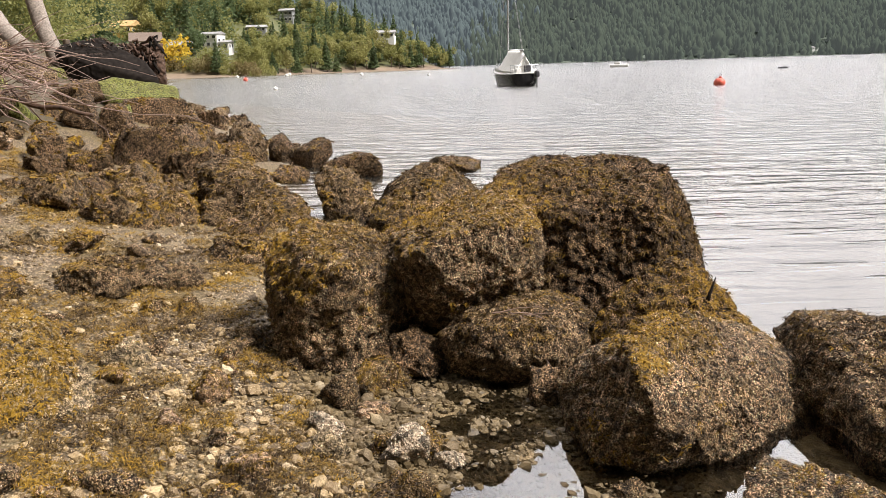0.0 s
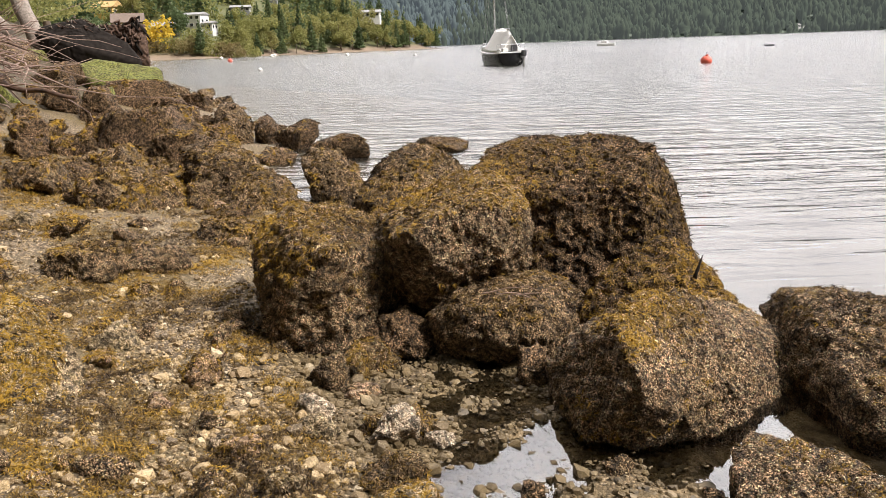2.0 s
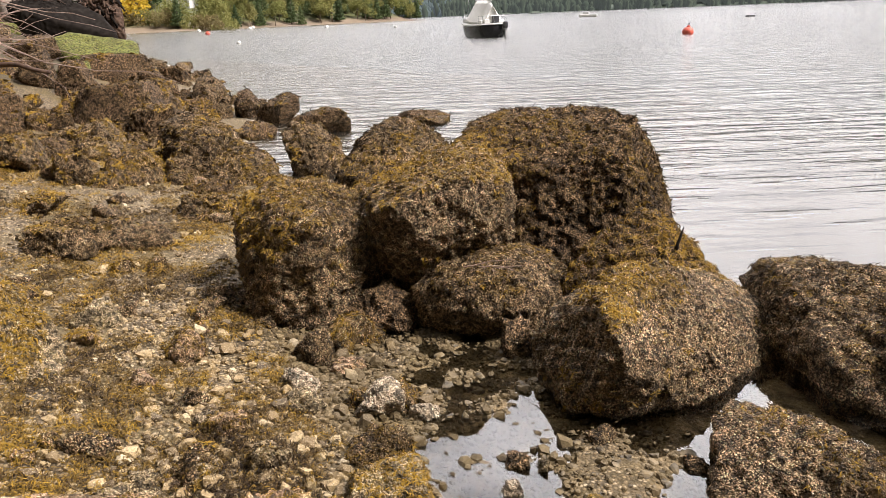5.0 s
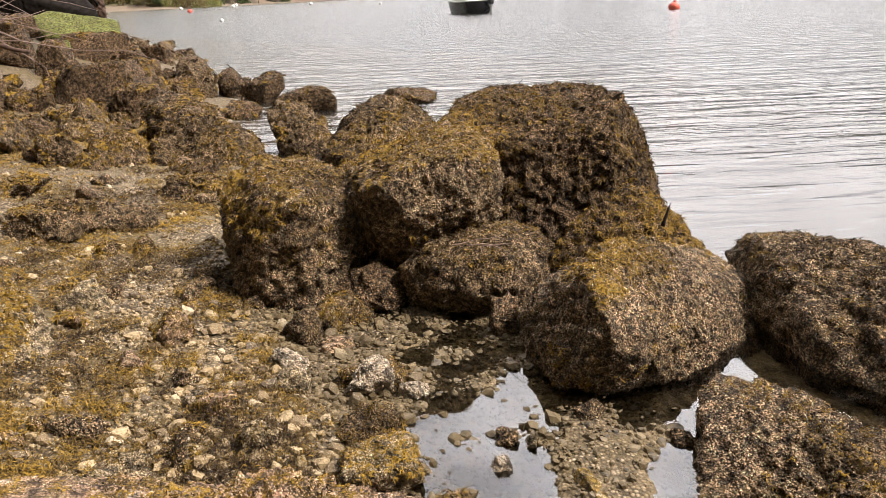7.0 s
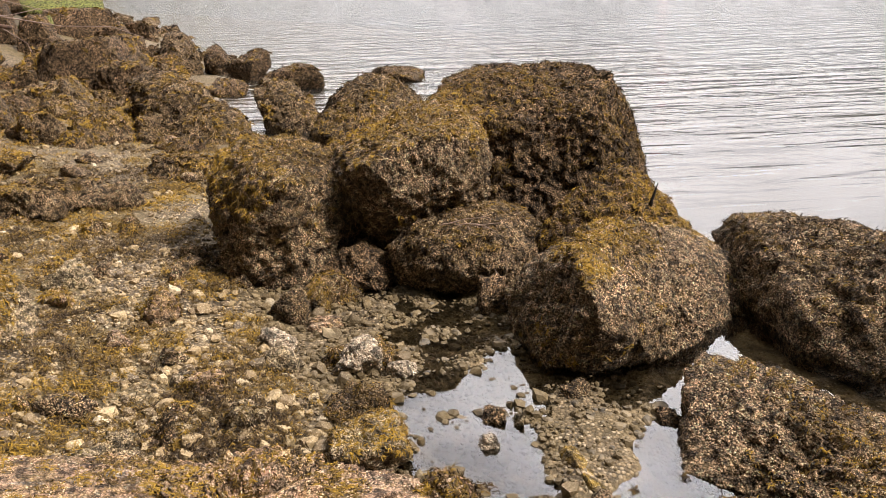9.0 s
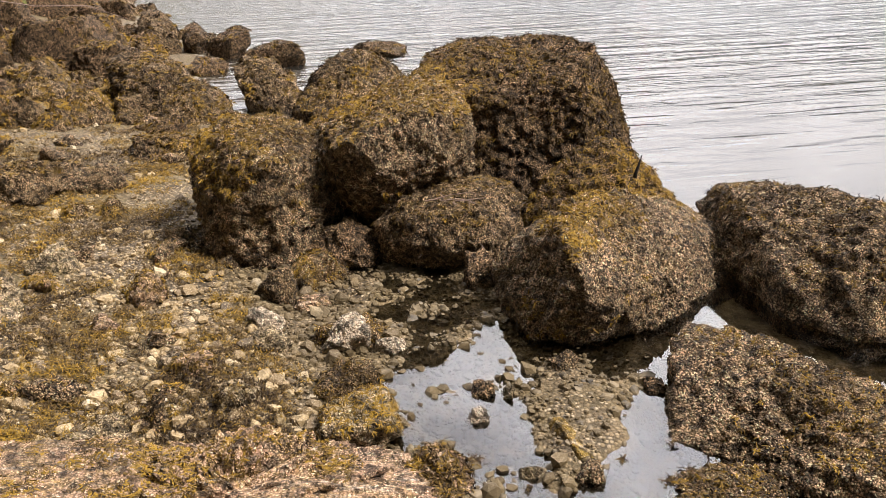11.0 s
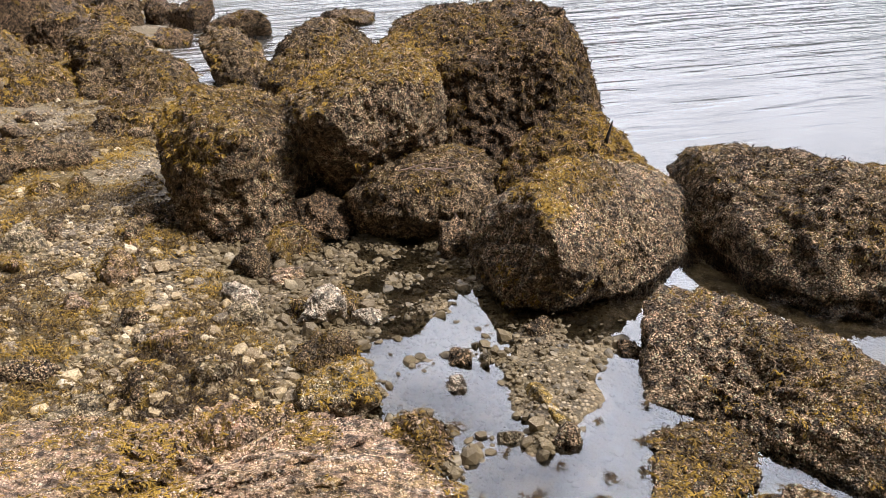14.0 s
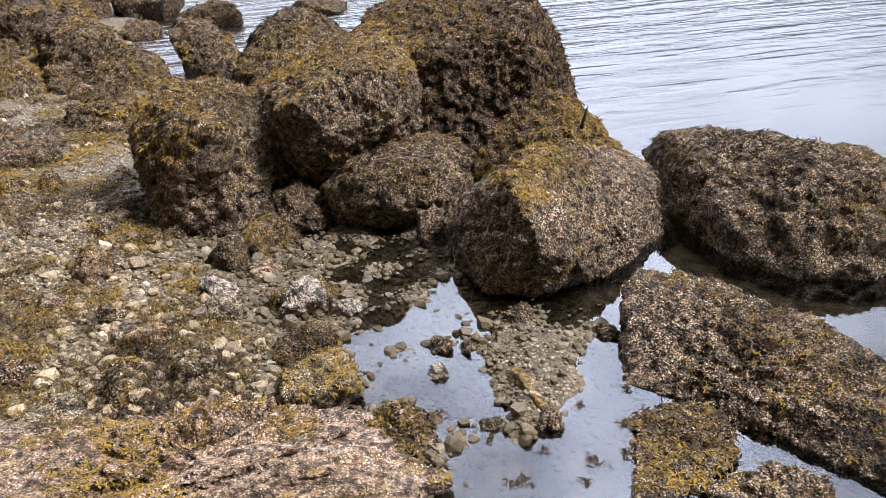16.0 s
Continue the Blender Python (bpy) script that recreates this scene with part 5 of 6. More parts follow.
# cobbles and small rocks half hidden in the weed of the beach
r = np.random.default_rng(47)
for k in range(90):
    y = 2.35 * (7.0 / 2.35) ** r.random()
    x = float(np.interp(y, SHORE_Y, SHORE_X)) - 0.12 - (1.2 + 0.42 * y) * r.random()
    w = float(np.clip(0.085 * r.lognormal(0, 0.4), 0.045, 0.17)) * (0.75 + 0.09 * y)
    z = float(ground_z([x], [y])[0])
    weedy = r.random() < 0.62
    boulder("cobble", (x, y, z + 0.12 * w), round_block(w, w * r.uniform(0.7, 1.1), w * r.uniform(0.42, 0.75), 830 + k, 5 if y < 2.8 else 4, 15, 0.25), (ROCK_MID, ROCK_TAN, ROCK_GREY, ROCK_PINK)[int(r.integers(0, 4))], 330 + k,
            "cobble matted with golden wrack" if weedy else "bare barnacled beach cobble", weed=2600 if weedy else 250, shell=1200, gold=r.uniform(0.35, 0.85), top=-0.1 if weedy else 0.5, long=0.075, rough=0.8, category="stone", group="beach cobbles")


# ---------- weed and pebbles on the beach ----------
def on_ground(x, y):
    z = ground_z(x, y)
    e = 0.05
    nrm = np.stack([-(ground_z(x + e, y) - z) / e, -(ground_z(x, y + e) - z) / e, np.ones(len(x))], 1)
    return np.stack([x, y, z], 1), nrm / np.linalg.norm(nrm, axis=1)[:, None]


def beach_points(count, y0, y1, x_left, x_right, r):
    y = y0 * (y1 / y0) ** r.random(count)
    edge = np.interp(y, SHORE_Y, SHORE_X)
    x = edge + x_right - (x_left + 0.55 * y) * r.random(count)
    return x, y


r = np.random.default_rng(33)
x, y = beach_points(13500, 1.9, 11.0, 0.9, 0.0, r)
cover_here = fbm(flat(x, y) * 1.9, 3, 61) + 0.7 * fbm(flat(x, y) * 7, 2, 66) + np.clip((y - 5.5) * 0.12, 0, 0.35) + np.clip((4.2 - y) * 0.3, 0, 0.42)
keep = (cover_here + r.normal(0, 0.12, len(x)) > -0.06) & (ground_z(x, y) > 0.045)
where, nrm = on_ground(np.repeat(x[keep], 16), np.repeat(y[keep], 16))
off = r.normal(size=where.shape) * (1, 1, 0)
reach = 0.014 + 0.0026 * where[:, 1]
hue = np.repeat(r.normal(0, 0.24, int(keep.sum())), 16)
where += off * (reach * 0.6)[:, None]
where[:, 2] += r.uniform(0, 0.03, len(where))
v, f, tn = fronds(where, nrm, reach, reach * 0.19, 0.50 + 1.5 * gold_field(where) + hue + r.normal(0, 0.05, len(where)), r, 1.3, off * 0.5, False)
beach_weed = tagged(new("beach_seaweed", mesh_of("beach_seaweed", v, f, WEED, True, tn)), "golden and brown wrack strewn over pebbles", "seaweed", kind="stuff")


def pebble_mesh(seed, level):
    verts, faces = round_block(1.0, 0.8, 0.52, seed, level, 30, 0.0, 6)
    return verts, faces


def pebble_heap(name, x, y, size, level, r, sink=0.2):
    kinds = [pebble_mesh(900 + k, level) for k in range(7)]
    where, _ = on_ground(x, y)
    out_v, out_f, base = [], [], 0
    pick = r.integers(0, 7, len(x))
    for k, (v, f) in enumerate(kinds):
        idx = np.nonzero(pick == k)[0]
        if not len(idx):
            continue
        a = r.uniform(0, 2 * math.pi, len(idx))
        b = r.normal(0, 0.25, len(idx))
        ca, sa, cb, sb = np.cos(a), np.sin(a), np.cos(b), np.sin(b)
        s = size[idx]
        px, py, pz = v[:, 0][None] * cb[:, None] - v[:, 2][None] * sb[:, None], np.repeat(v[:, 1][None], len(idx), 0), v[:, 0][None] * sb[:, None] + v[:, 2][None] * cb[:, None]
        q = np.stack([px * ca[:, None] - py * sa[:, None], px * sa[:, None] + py * ca[:, None], pz], -1) * s[:, None, None]
        q += where[idx][:, None, :] + np.array((0, 0, 1.0)) * (s * (0.5 - sink))[:, None, None]
        out_v.append(q.reshape(-1, 3))
        out_f.append((f[None] + (np.arange(len(idx)) * len(v))[:, None, None] + base).reshape(-1, 3))
        base += len(idx) * len(v)
    return mesh_of(name, np.concatenate(out_v), np.concatenate(out_f), PEBBLE, False)


r = np.random.default_rng(34)
x, y = beach_points(2600, 1.9, 8.5, 1.4, 0.45, r)
big = np.clip(0.019 * r.lognormal(0, 0.42, len(x)), 0.012, 0.045)
tagged(new("pebbles", pebble_heap("pebbles", x, y, big, 1, r)), "tan, grey and cream beach pebbles", "pebbles", kind="stuff")
x, y = beach_points(9000, 1.9, 9.0, 1.4, 0.6, r)
x, y = np.concatenate([x, r.uniform(-1.7, 1.1, 4000)]), np.concatenate([y, r.uniform(2.2, 4.3, 4000)])
small = np.clip(0.010 * r.lognormal(0, 0.4, len(x)), 0.004, 0.025) * (0.8 + 0.05 * y)
tagged(new("shingle", pebble_heap("shingle", x, y, small, 1, r, 0.1)), "fine mixed shingle of the beach", "shingle", kind="stuff")
x, y = r.uniform(-0.1, 1.1, 700), r.uniform(1.75, 3.9, 700)
tagged(new("pool_stones", pebble_heap("pool_stones", x, y, np.clip(0.015 * r.lognormal(0, 0.5, 700), 0.007, 0.040), 2, r, 0.62)), "brown stones on the bed of the pool", "stones", kind="stuff").data.materials[0] = POOLSTONE


# loose wrack afloat on the pool
for k, (x, y, size) in enumerate(((0.87, 1.96, 0.04), (0.70, 1.81, 0.045), (0.45, 1.78, 0.05), (0.24, 2.17, 0.05), (0.40, 2.0, 0.012), (0.65, 1.73, 0.015), (0.81, 1.82, 0.015), (0.55, 1.9, 0.01), (0.75, 2.1, 0.01), (0.95, 2.15, 0.02))):
    m = int(500 * size) + 4
    q = np.stack([r.normal(0, size * 0.35, m), r.normal(0, size * 0.28, m), r.uniform(0.002, 0.012, m)], 1)
    spray = r.normal(size=(m, 3)) * (1, 1, 0.05)
    v, f, tn = fronds(q, np.tile((0.0, 0.0, 1.0), (m, 1)), np.full(m, 0.02), np.full(m, 0.006), r.uniform(0.05, 0.6, m), r, 0.5, spray)
    v[:, 2] = np.maximum(v[:, 2], 0.002)
    tagged(new("floating_seaweed", mesh_of("floating_seaweed", v, f, WEED, True, tn)), "loose sprig of brown wrack floating on the pool", "seaweed", "loose wrack in the pool").location = (x, y, 0)

# ---------- trees and woods ----------
def cards(where, size, r, flat_up=0.0):
    """Small turned leaf clumps: a bent pair of triangles at each place."""
    n = len(where)
    a = r.normal(size=(n, 3))
    a[:, 2] *= 1 - flat_up
    a /= np.linalg.norm(a, axis=1)[:, None]
    b = np.cross(a, r.normal(size=(n, 3)))
    b /= np.linalg.norm(b, axis=1)[:, None] + 1e-9
    s = (size * r.uniform(0.6, 1.4, n))[:, None]
    c = np.cross(a, b) * s * 0.25
    v = np.stack([where - a * s * 0.5 + c, where + b * s * 0.35, where + a * s * 0.5 + c, where - b * s * 0.35 + c * 0.4], 1).reshape(-1, 3)
    return v, np.arange(n * 4).reshape(-1, 4)


def leafy_crown(h, w, n, seed, low=0.25, card=0.7):
    r = np.random.default_rng(seed)
    blobs = [(r.normal(0, 0.26) * w, r.normal(0, 0.26) * w, h * r.uniform(low + 0.12, 0.92), w * r.uniform(0.16, 0.30)) for _ in range(11)]
    pts = []
    for k in range(n):
        x, y, z, rad = blobs[k % 11]
        v = r.normal(size=3)
        v *= rad * r.uniform(0.5, 1.05) / np.linalg.norm(v)
        pts.append((x + v[0], y + v[1], max(low * h * 0.8, z + v[2] * 1.15)))
    return cards(np.array(pts), card, r)


def fir_crown(h, w, n, seed, low=0.12, card=0.9):
    r = np.random.default_rng(seed)
    u = r.random(n) ** 0.7
    z = h * (low + (1 - low) * (1 - u))
    tier = 0.78 + 0.22 * np.sin(z / h * 55 + seed)
    rad = w * 0.5 * (u ** 0.85) * tier * np.sqrt(r.uniform(0.15, 1.1, n))
    a = r.uniform(0, 2 * math.pi, n)
    pts = np.stack([rad * np.cos(a), rad * np.sin(a), z - rad * 0.25], 1)
    return cards(pts, card * (0.5 + 0.7 * u), r, 0.4)


def tree(name, kind, h, w, seed, label, leaf, n=650, card=0.8):
    ob = thing(name, pose(0, 0, 0), label, "tree", "trees of the headland")
    r = random.Random(seed)
    lean = (r.uniform(-0.03, 0.03) * h, r.uniform(-0.03, 0.03) * h)
    pts = [(0, 0, -0.6), (lean[0] * 0.3, lean[1] * 0.3, h * 0.3), (lean[0], lean[1], h * 0.85)]
    part("trunk", tube(pts, (h * 0.022, h * 0.016, h * 0.004), 7, 0.1, seed), BARK, ob, smooth=True)
    v, f = leafy_crown(h, w, n, seed, card=card) if kind == "leafy" else fir_crown(h, w, n, seed, card=card)
    part("crown", mesh_of("crown", v, f, leaf, False), None, ob)
    return ob


HOUSE_VIEWS = ((-0.40, 330, 17), (-0.376, 305, 11.4), (-0.332, 300, 9.8), (-0.285, 310, 10.5), (-0.194, 392, 24), (-0.234, 352, 18), (-0.072, 378, 15))


def clear_view(x, y, tall):
    """Whether a tree of that height at x, y leaves the houses open to the bay."""
    top = (float(ground_z([x], [y])[0]) + tall - 1.7) / y
    return all(y > hy or abs(x / y - hx) > 0.03 or top < (hz - 0.7) / hy for hx, hy, hz in HOUSE_VIEWS)


MODELS = [tree("broadleaf_tree", "leafy", 12, 9, 1, "light green spring broadleaf tree on the slope", LEAF, 1000), tree("broadleaf_tree", "leafy", 10, 8, 2, "light green spring broadleaf tree on the slope", LEAF, 900),
          tree("broadleaf_tree", "leafy", 13, 8, 3, "olive green broadleaf tree on the slope", LEAF, 1000),
          tree("fir_tree", "fir", 15, 7, 4, "dark green conifer on the slope", NEEDLE, 950, 1.0), tree("fir_tree", "fir", 18, 7, 5, "tall dark green conifer on the slope", NEEDLE, 1100, 1.0),
          tree("fir_tree", "fir", 11, 6.5, 6, "dense dark green conifer near the shore", NEEDLE, 800, 0.9)]
r = np.random.default_rng(12)
spots = []
while len(spots) < 175:
    u, s = r.random(), 8 + 85 * r.random() ** 1.3
    if r.random() < 0.3:
        x, y = -72 - 110 * u, 270 + s
    else:
        x, y = -70 + 83 * u * 0.98 - 0.84 * s, 265 + 132 * u * 0.98 + 0.53 * s
    px = x / y * 1344 + 784
    if px < 440 and r.random() < 0.85 or not clear_view(x, y, 9):
        continue
    if all((x - a) ** 2 + (y - b) ** 2 > 12 for a, b in spots):
        spots.append((x, y))
for k, (x, y) in enumerate(spots):
    z = float(ground_z([x], [y])[0])
    px = x / y * 1344 + 784
    pick = int(r.integers(3, 6)) if r.random() < (0.38 if px < 640 else 0.55) else int(r.integers(0, 3))
    s = r.uniform(0.65, 1.1)
    m = pose(x, y, z - 0.2, 0, 0, r.uniform(0, 360)) @ Matrix.Scale(s, 4)
    c = copy_thing(MODELS[pick], m)
    c.scale = (s, s, s)
for k, (x, y) in enumerate(((-125, 330), (-140, 325), (-112, 322), (-118, 335), (-102, 318), (-92, 325))):
    MODELS[k].matrix_basis = pose(x, y, float(ground_z([x], [y])[0]) - 0.2, 0, 0, 40 * k)
NEAR = [tree("shore_tree", "leafy", 11, 8, 41, "light green tree on the near bank", LEAF, 3000, 0.2), tree("shore_tree", "leafy", 13, 7, 42, "light green tree on the near bank", LEAF, 3000, 0.2), tree("shore_fir", "fir", 14, 7, 43, "dark conifer on the near bank", NEEDLE, 2600, 0.45)]
for k, t in enumerate(NEAR):
    x, y = -21.0 - 3.0 * k, 44.0 + 4.5 * k
    t.matrix_basis = pose(x, y, float(ground_z([x], [y])[0]) - 0.2, 0, 0, 40 * k)
# unseen trees added behind the camera's path to block sky light, and near-shore trees
for k in range(34):
    x, y = (-14 + 13.5 * r.random(), -6 - 22 * r.random()) if k < 24 else (-24 - 10 * r.random(), 36 + 24 * r.random())
    s = r.uniform(0.75, 1.05)
    c = copy_thing((MODELS[int(r.integers(0, 6))] if k < 24 else NEAR[k % 3]), pose(x, y, float(ground_z([x], [y])[0]) - 0.3, 0, 0, r.uniform(0, 360)))
    c.scale = (s, s, s)


def wood(name, x, y, h, w, n, card, leaf, seed, label):
    """A far wood: many small crowns of a few clumps each, as one stuff."""
    r = np.random.default_rng(seed)
    z = ground_z(x, y)
    u = r.random((len(x), n)) ** 0.75
    rad = (w * 0.5)[:, None] * u * np.sqrt(r.uniform(0.1, 1.1, u.shape))
    a = r.uniform(0, 2 * math.pi, u.shape)
    pts = np.stack([x[:, None] + rad * np.cos(a), y[:, None] + rad * np.sin(a), z[:, None] + h[:, None] * (1.02 - u * 0.95)], -1).reshape(-1, 3)
    v, f = cards(pts, np.repeat(card * h, n) * (0.45 + 0.75 * u.ravel()), r, 0.2)
    return tagged(new(name, mesh_of(name, v, f, leaf, False)), label, "woods", kind="stuff")


r = np.random.default_rng(13)
u, s = r.random(3000), 22 + 210 * r.random(3000) ** 1.1
x, y = np.where(u < 0.35, -65 - 480 * u, -70 + 128 * (u - 0.35) - 0.84 * s), np.where(u < 0.35, 300 + s, 265 + 203 * (u - 0.35) + 0.53 * s)
ok = (ground_z(x, y) > 5) & np.array([clear_view(a, b, 10) for a, b in zip(x, y)])
x, y = x[ok], y[ok]
half = r.random(len(x)) < 0.5
wood("headland_wood", x[half], y[half], r.uniform(9, 17, half.sum()), r.uniform(4, 7, half.sum()), 34, 0.11, NEEDLE, 14, "dark conifer wood on the headland slope")
wood("headland_wood", x[~half], y[~half], r.uniform(7, 13, (~half).sum()), r.uniform(5, 9, (~half).sum()), 34, 0.13, LEAF, 15, "light green broadleaf wood on the headland slope")
az = np.radians(-14 + 48 * r.random(20000))
far = 1000 + 1000 * r.random(20000)
x, y = far * np.sin(az), far * np.cos(az)
z = ground_z(x, y)
ok = (z > -2.5) & (z < 215)


def spires(name, x, y, h, w, leaf, seed, label):
    """A far conifer wood: one uneven pointed crown to each tree."""
    r = np.random.default_rng(seed)
    n = len(x)
    base = np.stack([x, y, ground_z(x, y)], 1)
    turn = r.uniform(0, 6.28, n)
    rows = []
    for ring, (up, grow) in enumerate(((0.0, 0.9), (0.5, 0.85))):
        for k in range(4):
            a = turn + 6.283 * k / 4 + ring * 0.6
            g = w * 0.5 * grow * r.uniform(0.6, 1.3, n)
            rows.append(base + np.stack([np.cos(a) * g, np.sin(a) * g, h * (up + r.uniform(-0.12, 0.12, n))], 1))
    rows.append(base + np.stack([r.normal(0, 0.5, n), r.normal(0, 0.5, n), h], 1))
    v = np.stack(rows, 1).reshape(-1, 3)
    tri = []
    for k in range(4):
        p, q = k, (k + 1) % 4
        tri += [(p, q, q + 4), (p, q + 4, p + 4), (4 + k, 4 + (k + 1) % 4, 8)]
    f = (np.arange(n) * 9)[:, None, None] + np.array(tri)[None]
    return tagged(new(name, mesh_of(name, v, f.reshape(-1, 3), leaf, True)), label, "woods", kind="stuff")


# trees towards the left take the bluer haze colour
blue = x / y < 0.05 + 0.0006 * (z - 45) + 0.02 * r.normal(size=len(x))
for side, leaf, label in ((ok & ~blue, FAR_WOOD, "hazy dark green conifer woods across the inlet"), (ok & blue, BLUE_HAZE_WOOD, "blue hazy conifer woods on the farther mountain")):
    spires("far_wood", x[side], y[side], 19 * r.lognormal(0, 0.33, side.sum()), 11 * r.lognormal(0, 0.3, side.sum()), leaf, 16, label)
az = np.radians(34 + 312 * r.random(3500))
far = 1000 + 1300 * r.random(3500)
x, y = far * np.sin(az), far * np.cos(az)
ok = ground_z(x, y) > -2
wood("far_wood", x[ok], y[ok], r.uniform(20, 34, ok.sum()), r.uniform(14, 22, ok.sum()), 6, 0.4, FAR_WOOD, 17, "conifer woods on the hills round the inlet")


def bush(x, y, w, h, leaf, seed, label, z=None):
    v, f = leafy_crown(h, w, 700 if y > 100 else 3200, seed, low=0.02, card=(0.055 if y > 100 else 0.024) * (w + h))
    ob = tagged(new("shrub", mesh_of("shrub", v, f, leaf, False)), label, "shrub", "garden shrubs by the bay")
    ob.location = (x, y, float(ground_z([x], [y])[0]) - 0.1 if z is None else z)
    return ob


# ---------- houses of the bay ----------
def house(x, y, z, w, d, h, roof_h, wall, roof, turn, label, wins, storeys=1, over=0.5):
    ob = thing("house", pose(x, y, z, 0, 0, turn), label, "house", "houses of the bay")
    part("wall", boxed(w, d, h + 3, pose(0, 0, h / 2 - 1.5)), wall, ob)
    bm = bmesh.new()
    e = over
    ridge = [(-w / 2 - e, 0, h + roof_h), (w / 2 + e, 0, h + roof_h)]
    eave = [(-w / 2 - e, -d / 2 - e, h - 0.15), (w / 2 + e, -d / 2 - e, h - 0.15), (w / 2 + e, d / 2 + e, h - 0.15), (-w / 2 - e, d / 2 + e, h - 0.15)]
    vs = [bm.verts.new(p) for p in ridge + eave]
    for idx in ((2, 3, 1, 0), (4, 5, 0, 1), (5, 2, 0), (3, 4, 1), (2, 5, 4, 3)):
        bm.faces.new([vs[i] for i in idx])
    part("roof", bm, roof, ob)
    step = w / wins
    for s in range(storeys):
        for k in range(wins):
            cx, cz = -w / 2 + step * (k + 0.5), (s + 0.55) * h / storeys
            fr = part("window", boxed(step * 0.62, 0.12, h / storeys * 0.5, pose(cx, -d / 2 - 0.03, cz)), WHITE, ob)
            part("pane", boxed(step * 0.52, 0.12, h / storeys * 0.4, pose(cx, -d / 2 - 0.06, cz)), GLASS, fr)
    for k in range(2):
        cy = -d / 4 + k * d / 2
        fr = part("window", boxed(0.12, d * 0.25, h / storeys * 0.45, pose(w / 2 + 0.03, cy, h * 0.55)), WHITE, ob)
        part("pane", boxed(0.12, d * 0.2, h / storeys * 0.36, pose(w / 2 + 0.06, cy, h * 0.55)), GLASS, fr)
    return ob


house(-125.8, 315, 17.0, 9, 8, 3.6, 2.2, PAINT["yellow"], SHINGLE["tan"], -12, "yellow house with a tan roof above the bay", 4)
house(-113.2, 301, 11.4, 11, 9, 2.6, 3.3, PAINT["brown"], SHINGLE["brown"], 18, "brown house with a steep brown roof", 4)
house(-98.6, 297, 9.8, 7.5, 6, 2.3, 1.5, PAINT["brown"], SHINGLE["grey"], 5, "low brown cottage with white windows", 4)
house(-89.2, 306, 10.8, 7.4, 6.5, 5.4, 0.8, PAINT["white"], SHINGLE["grey"], -14, "white two-storey house with dark windows", 3, 2)
house(-84.2, 304, 9.6, 5.5, 4, 3.4, 0.6, PAINT["white"], SHINGLE["grey"], -14, "white flat-roofed house wing", 2)
house(-75.3, 388, 24.2, 6.5, 6, 5.8, 1.0, PAINT["grey"], SHINGLE["grey"], -6, "grey two-storey house among the trees", 3, 2)
house(-81.7, 349, 18.3, 8, 6, 2.3, 0.9, PAINT["grey"], SHINGLE["grey"], 6, "low grey house with a deck among the trees", 4)
house(-27, 375, 15, 9, 6, 2.8, 1.0, PAINT["white"], SHINGLE["grey"], -4, "pale low house on the headland", 4)
for k, (px, py) in enumerate(((507, 1405), (545, 1395), (562, 1390), (659, 1365))):
    house(px, py + 30, max(2.0, float(ground_z([px], [py + 30])[0])), 11, 8, 4.5, 2.5, PAINT["white"], SHINGLE["grey"], 8 * k - 12, "pale waterfront house across the inlet", 3)
bush(-97, 280, 15, 8.5, YELLOW, 31, "bright yellow blossoming shrub by the beach")
bush(-103, 281, 7, 6, YELLOW, 32, "bright yellow blossoming shrub by the beach")
bush(-82, 278, 10, 6.2, LEAF, 33, "rounded green shrub above the bay beach")
bush(-92.5, 293, 9, 8.5, NEEDLE, 34, "dark green clipped shrub beside the cottage")
bush(-72, 295, 9, 6, LEAF, 35, "light green shrub beside the white house")
bush(-108, 290, 9, 4.5, LEAF, 36, "green hedge below the houses")
bush(-120, 305, 13, 5, LEAF, 37, "green hedge below the houses")
for k in range(10):
    bush(-104 + 4.6 * k, 276 - 0.6 * k + 3 * (k % 2), 7.5, 4.2, HEDGE if k % 3 else LEAF, 80 + k, "brownish scrub above the bay beach")
for k in range(9):
    bush(-13.2 - 0.9 * k, 24.0 + 1.6 * (k % 4) + 0.5 * k, 3.4, 1.7, NEEDLE if k % 3 == 1 else LEAF, 50 + k, "dark undergrowth on the near bank")

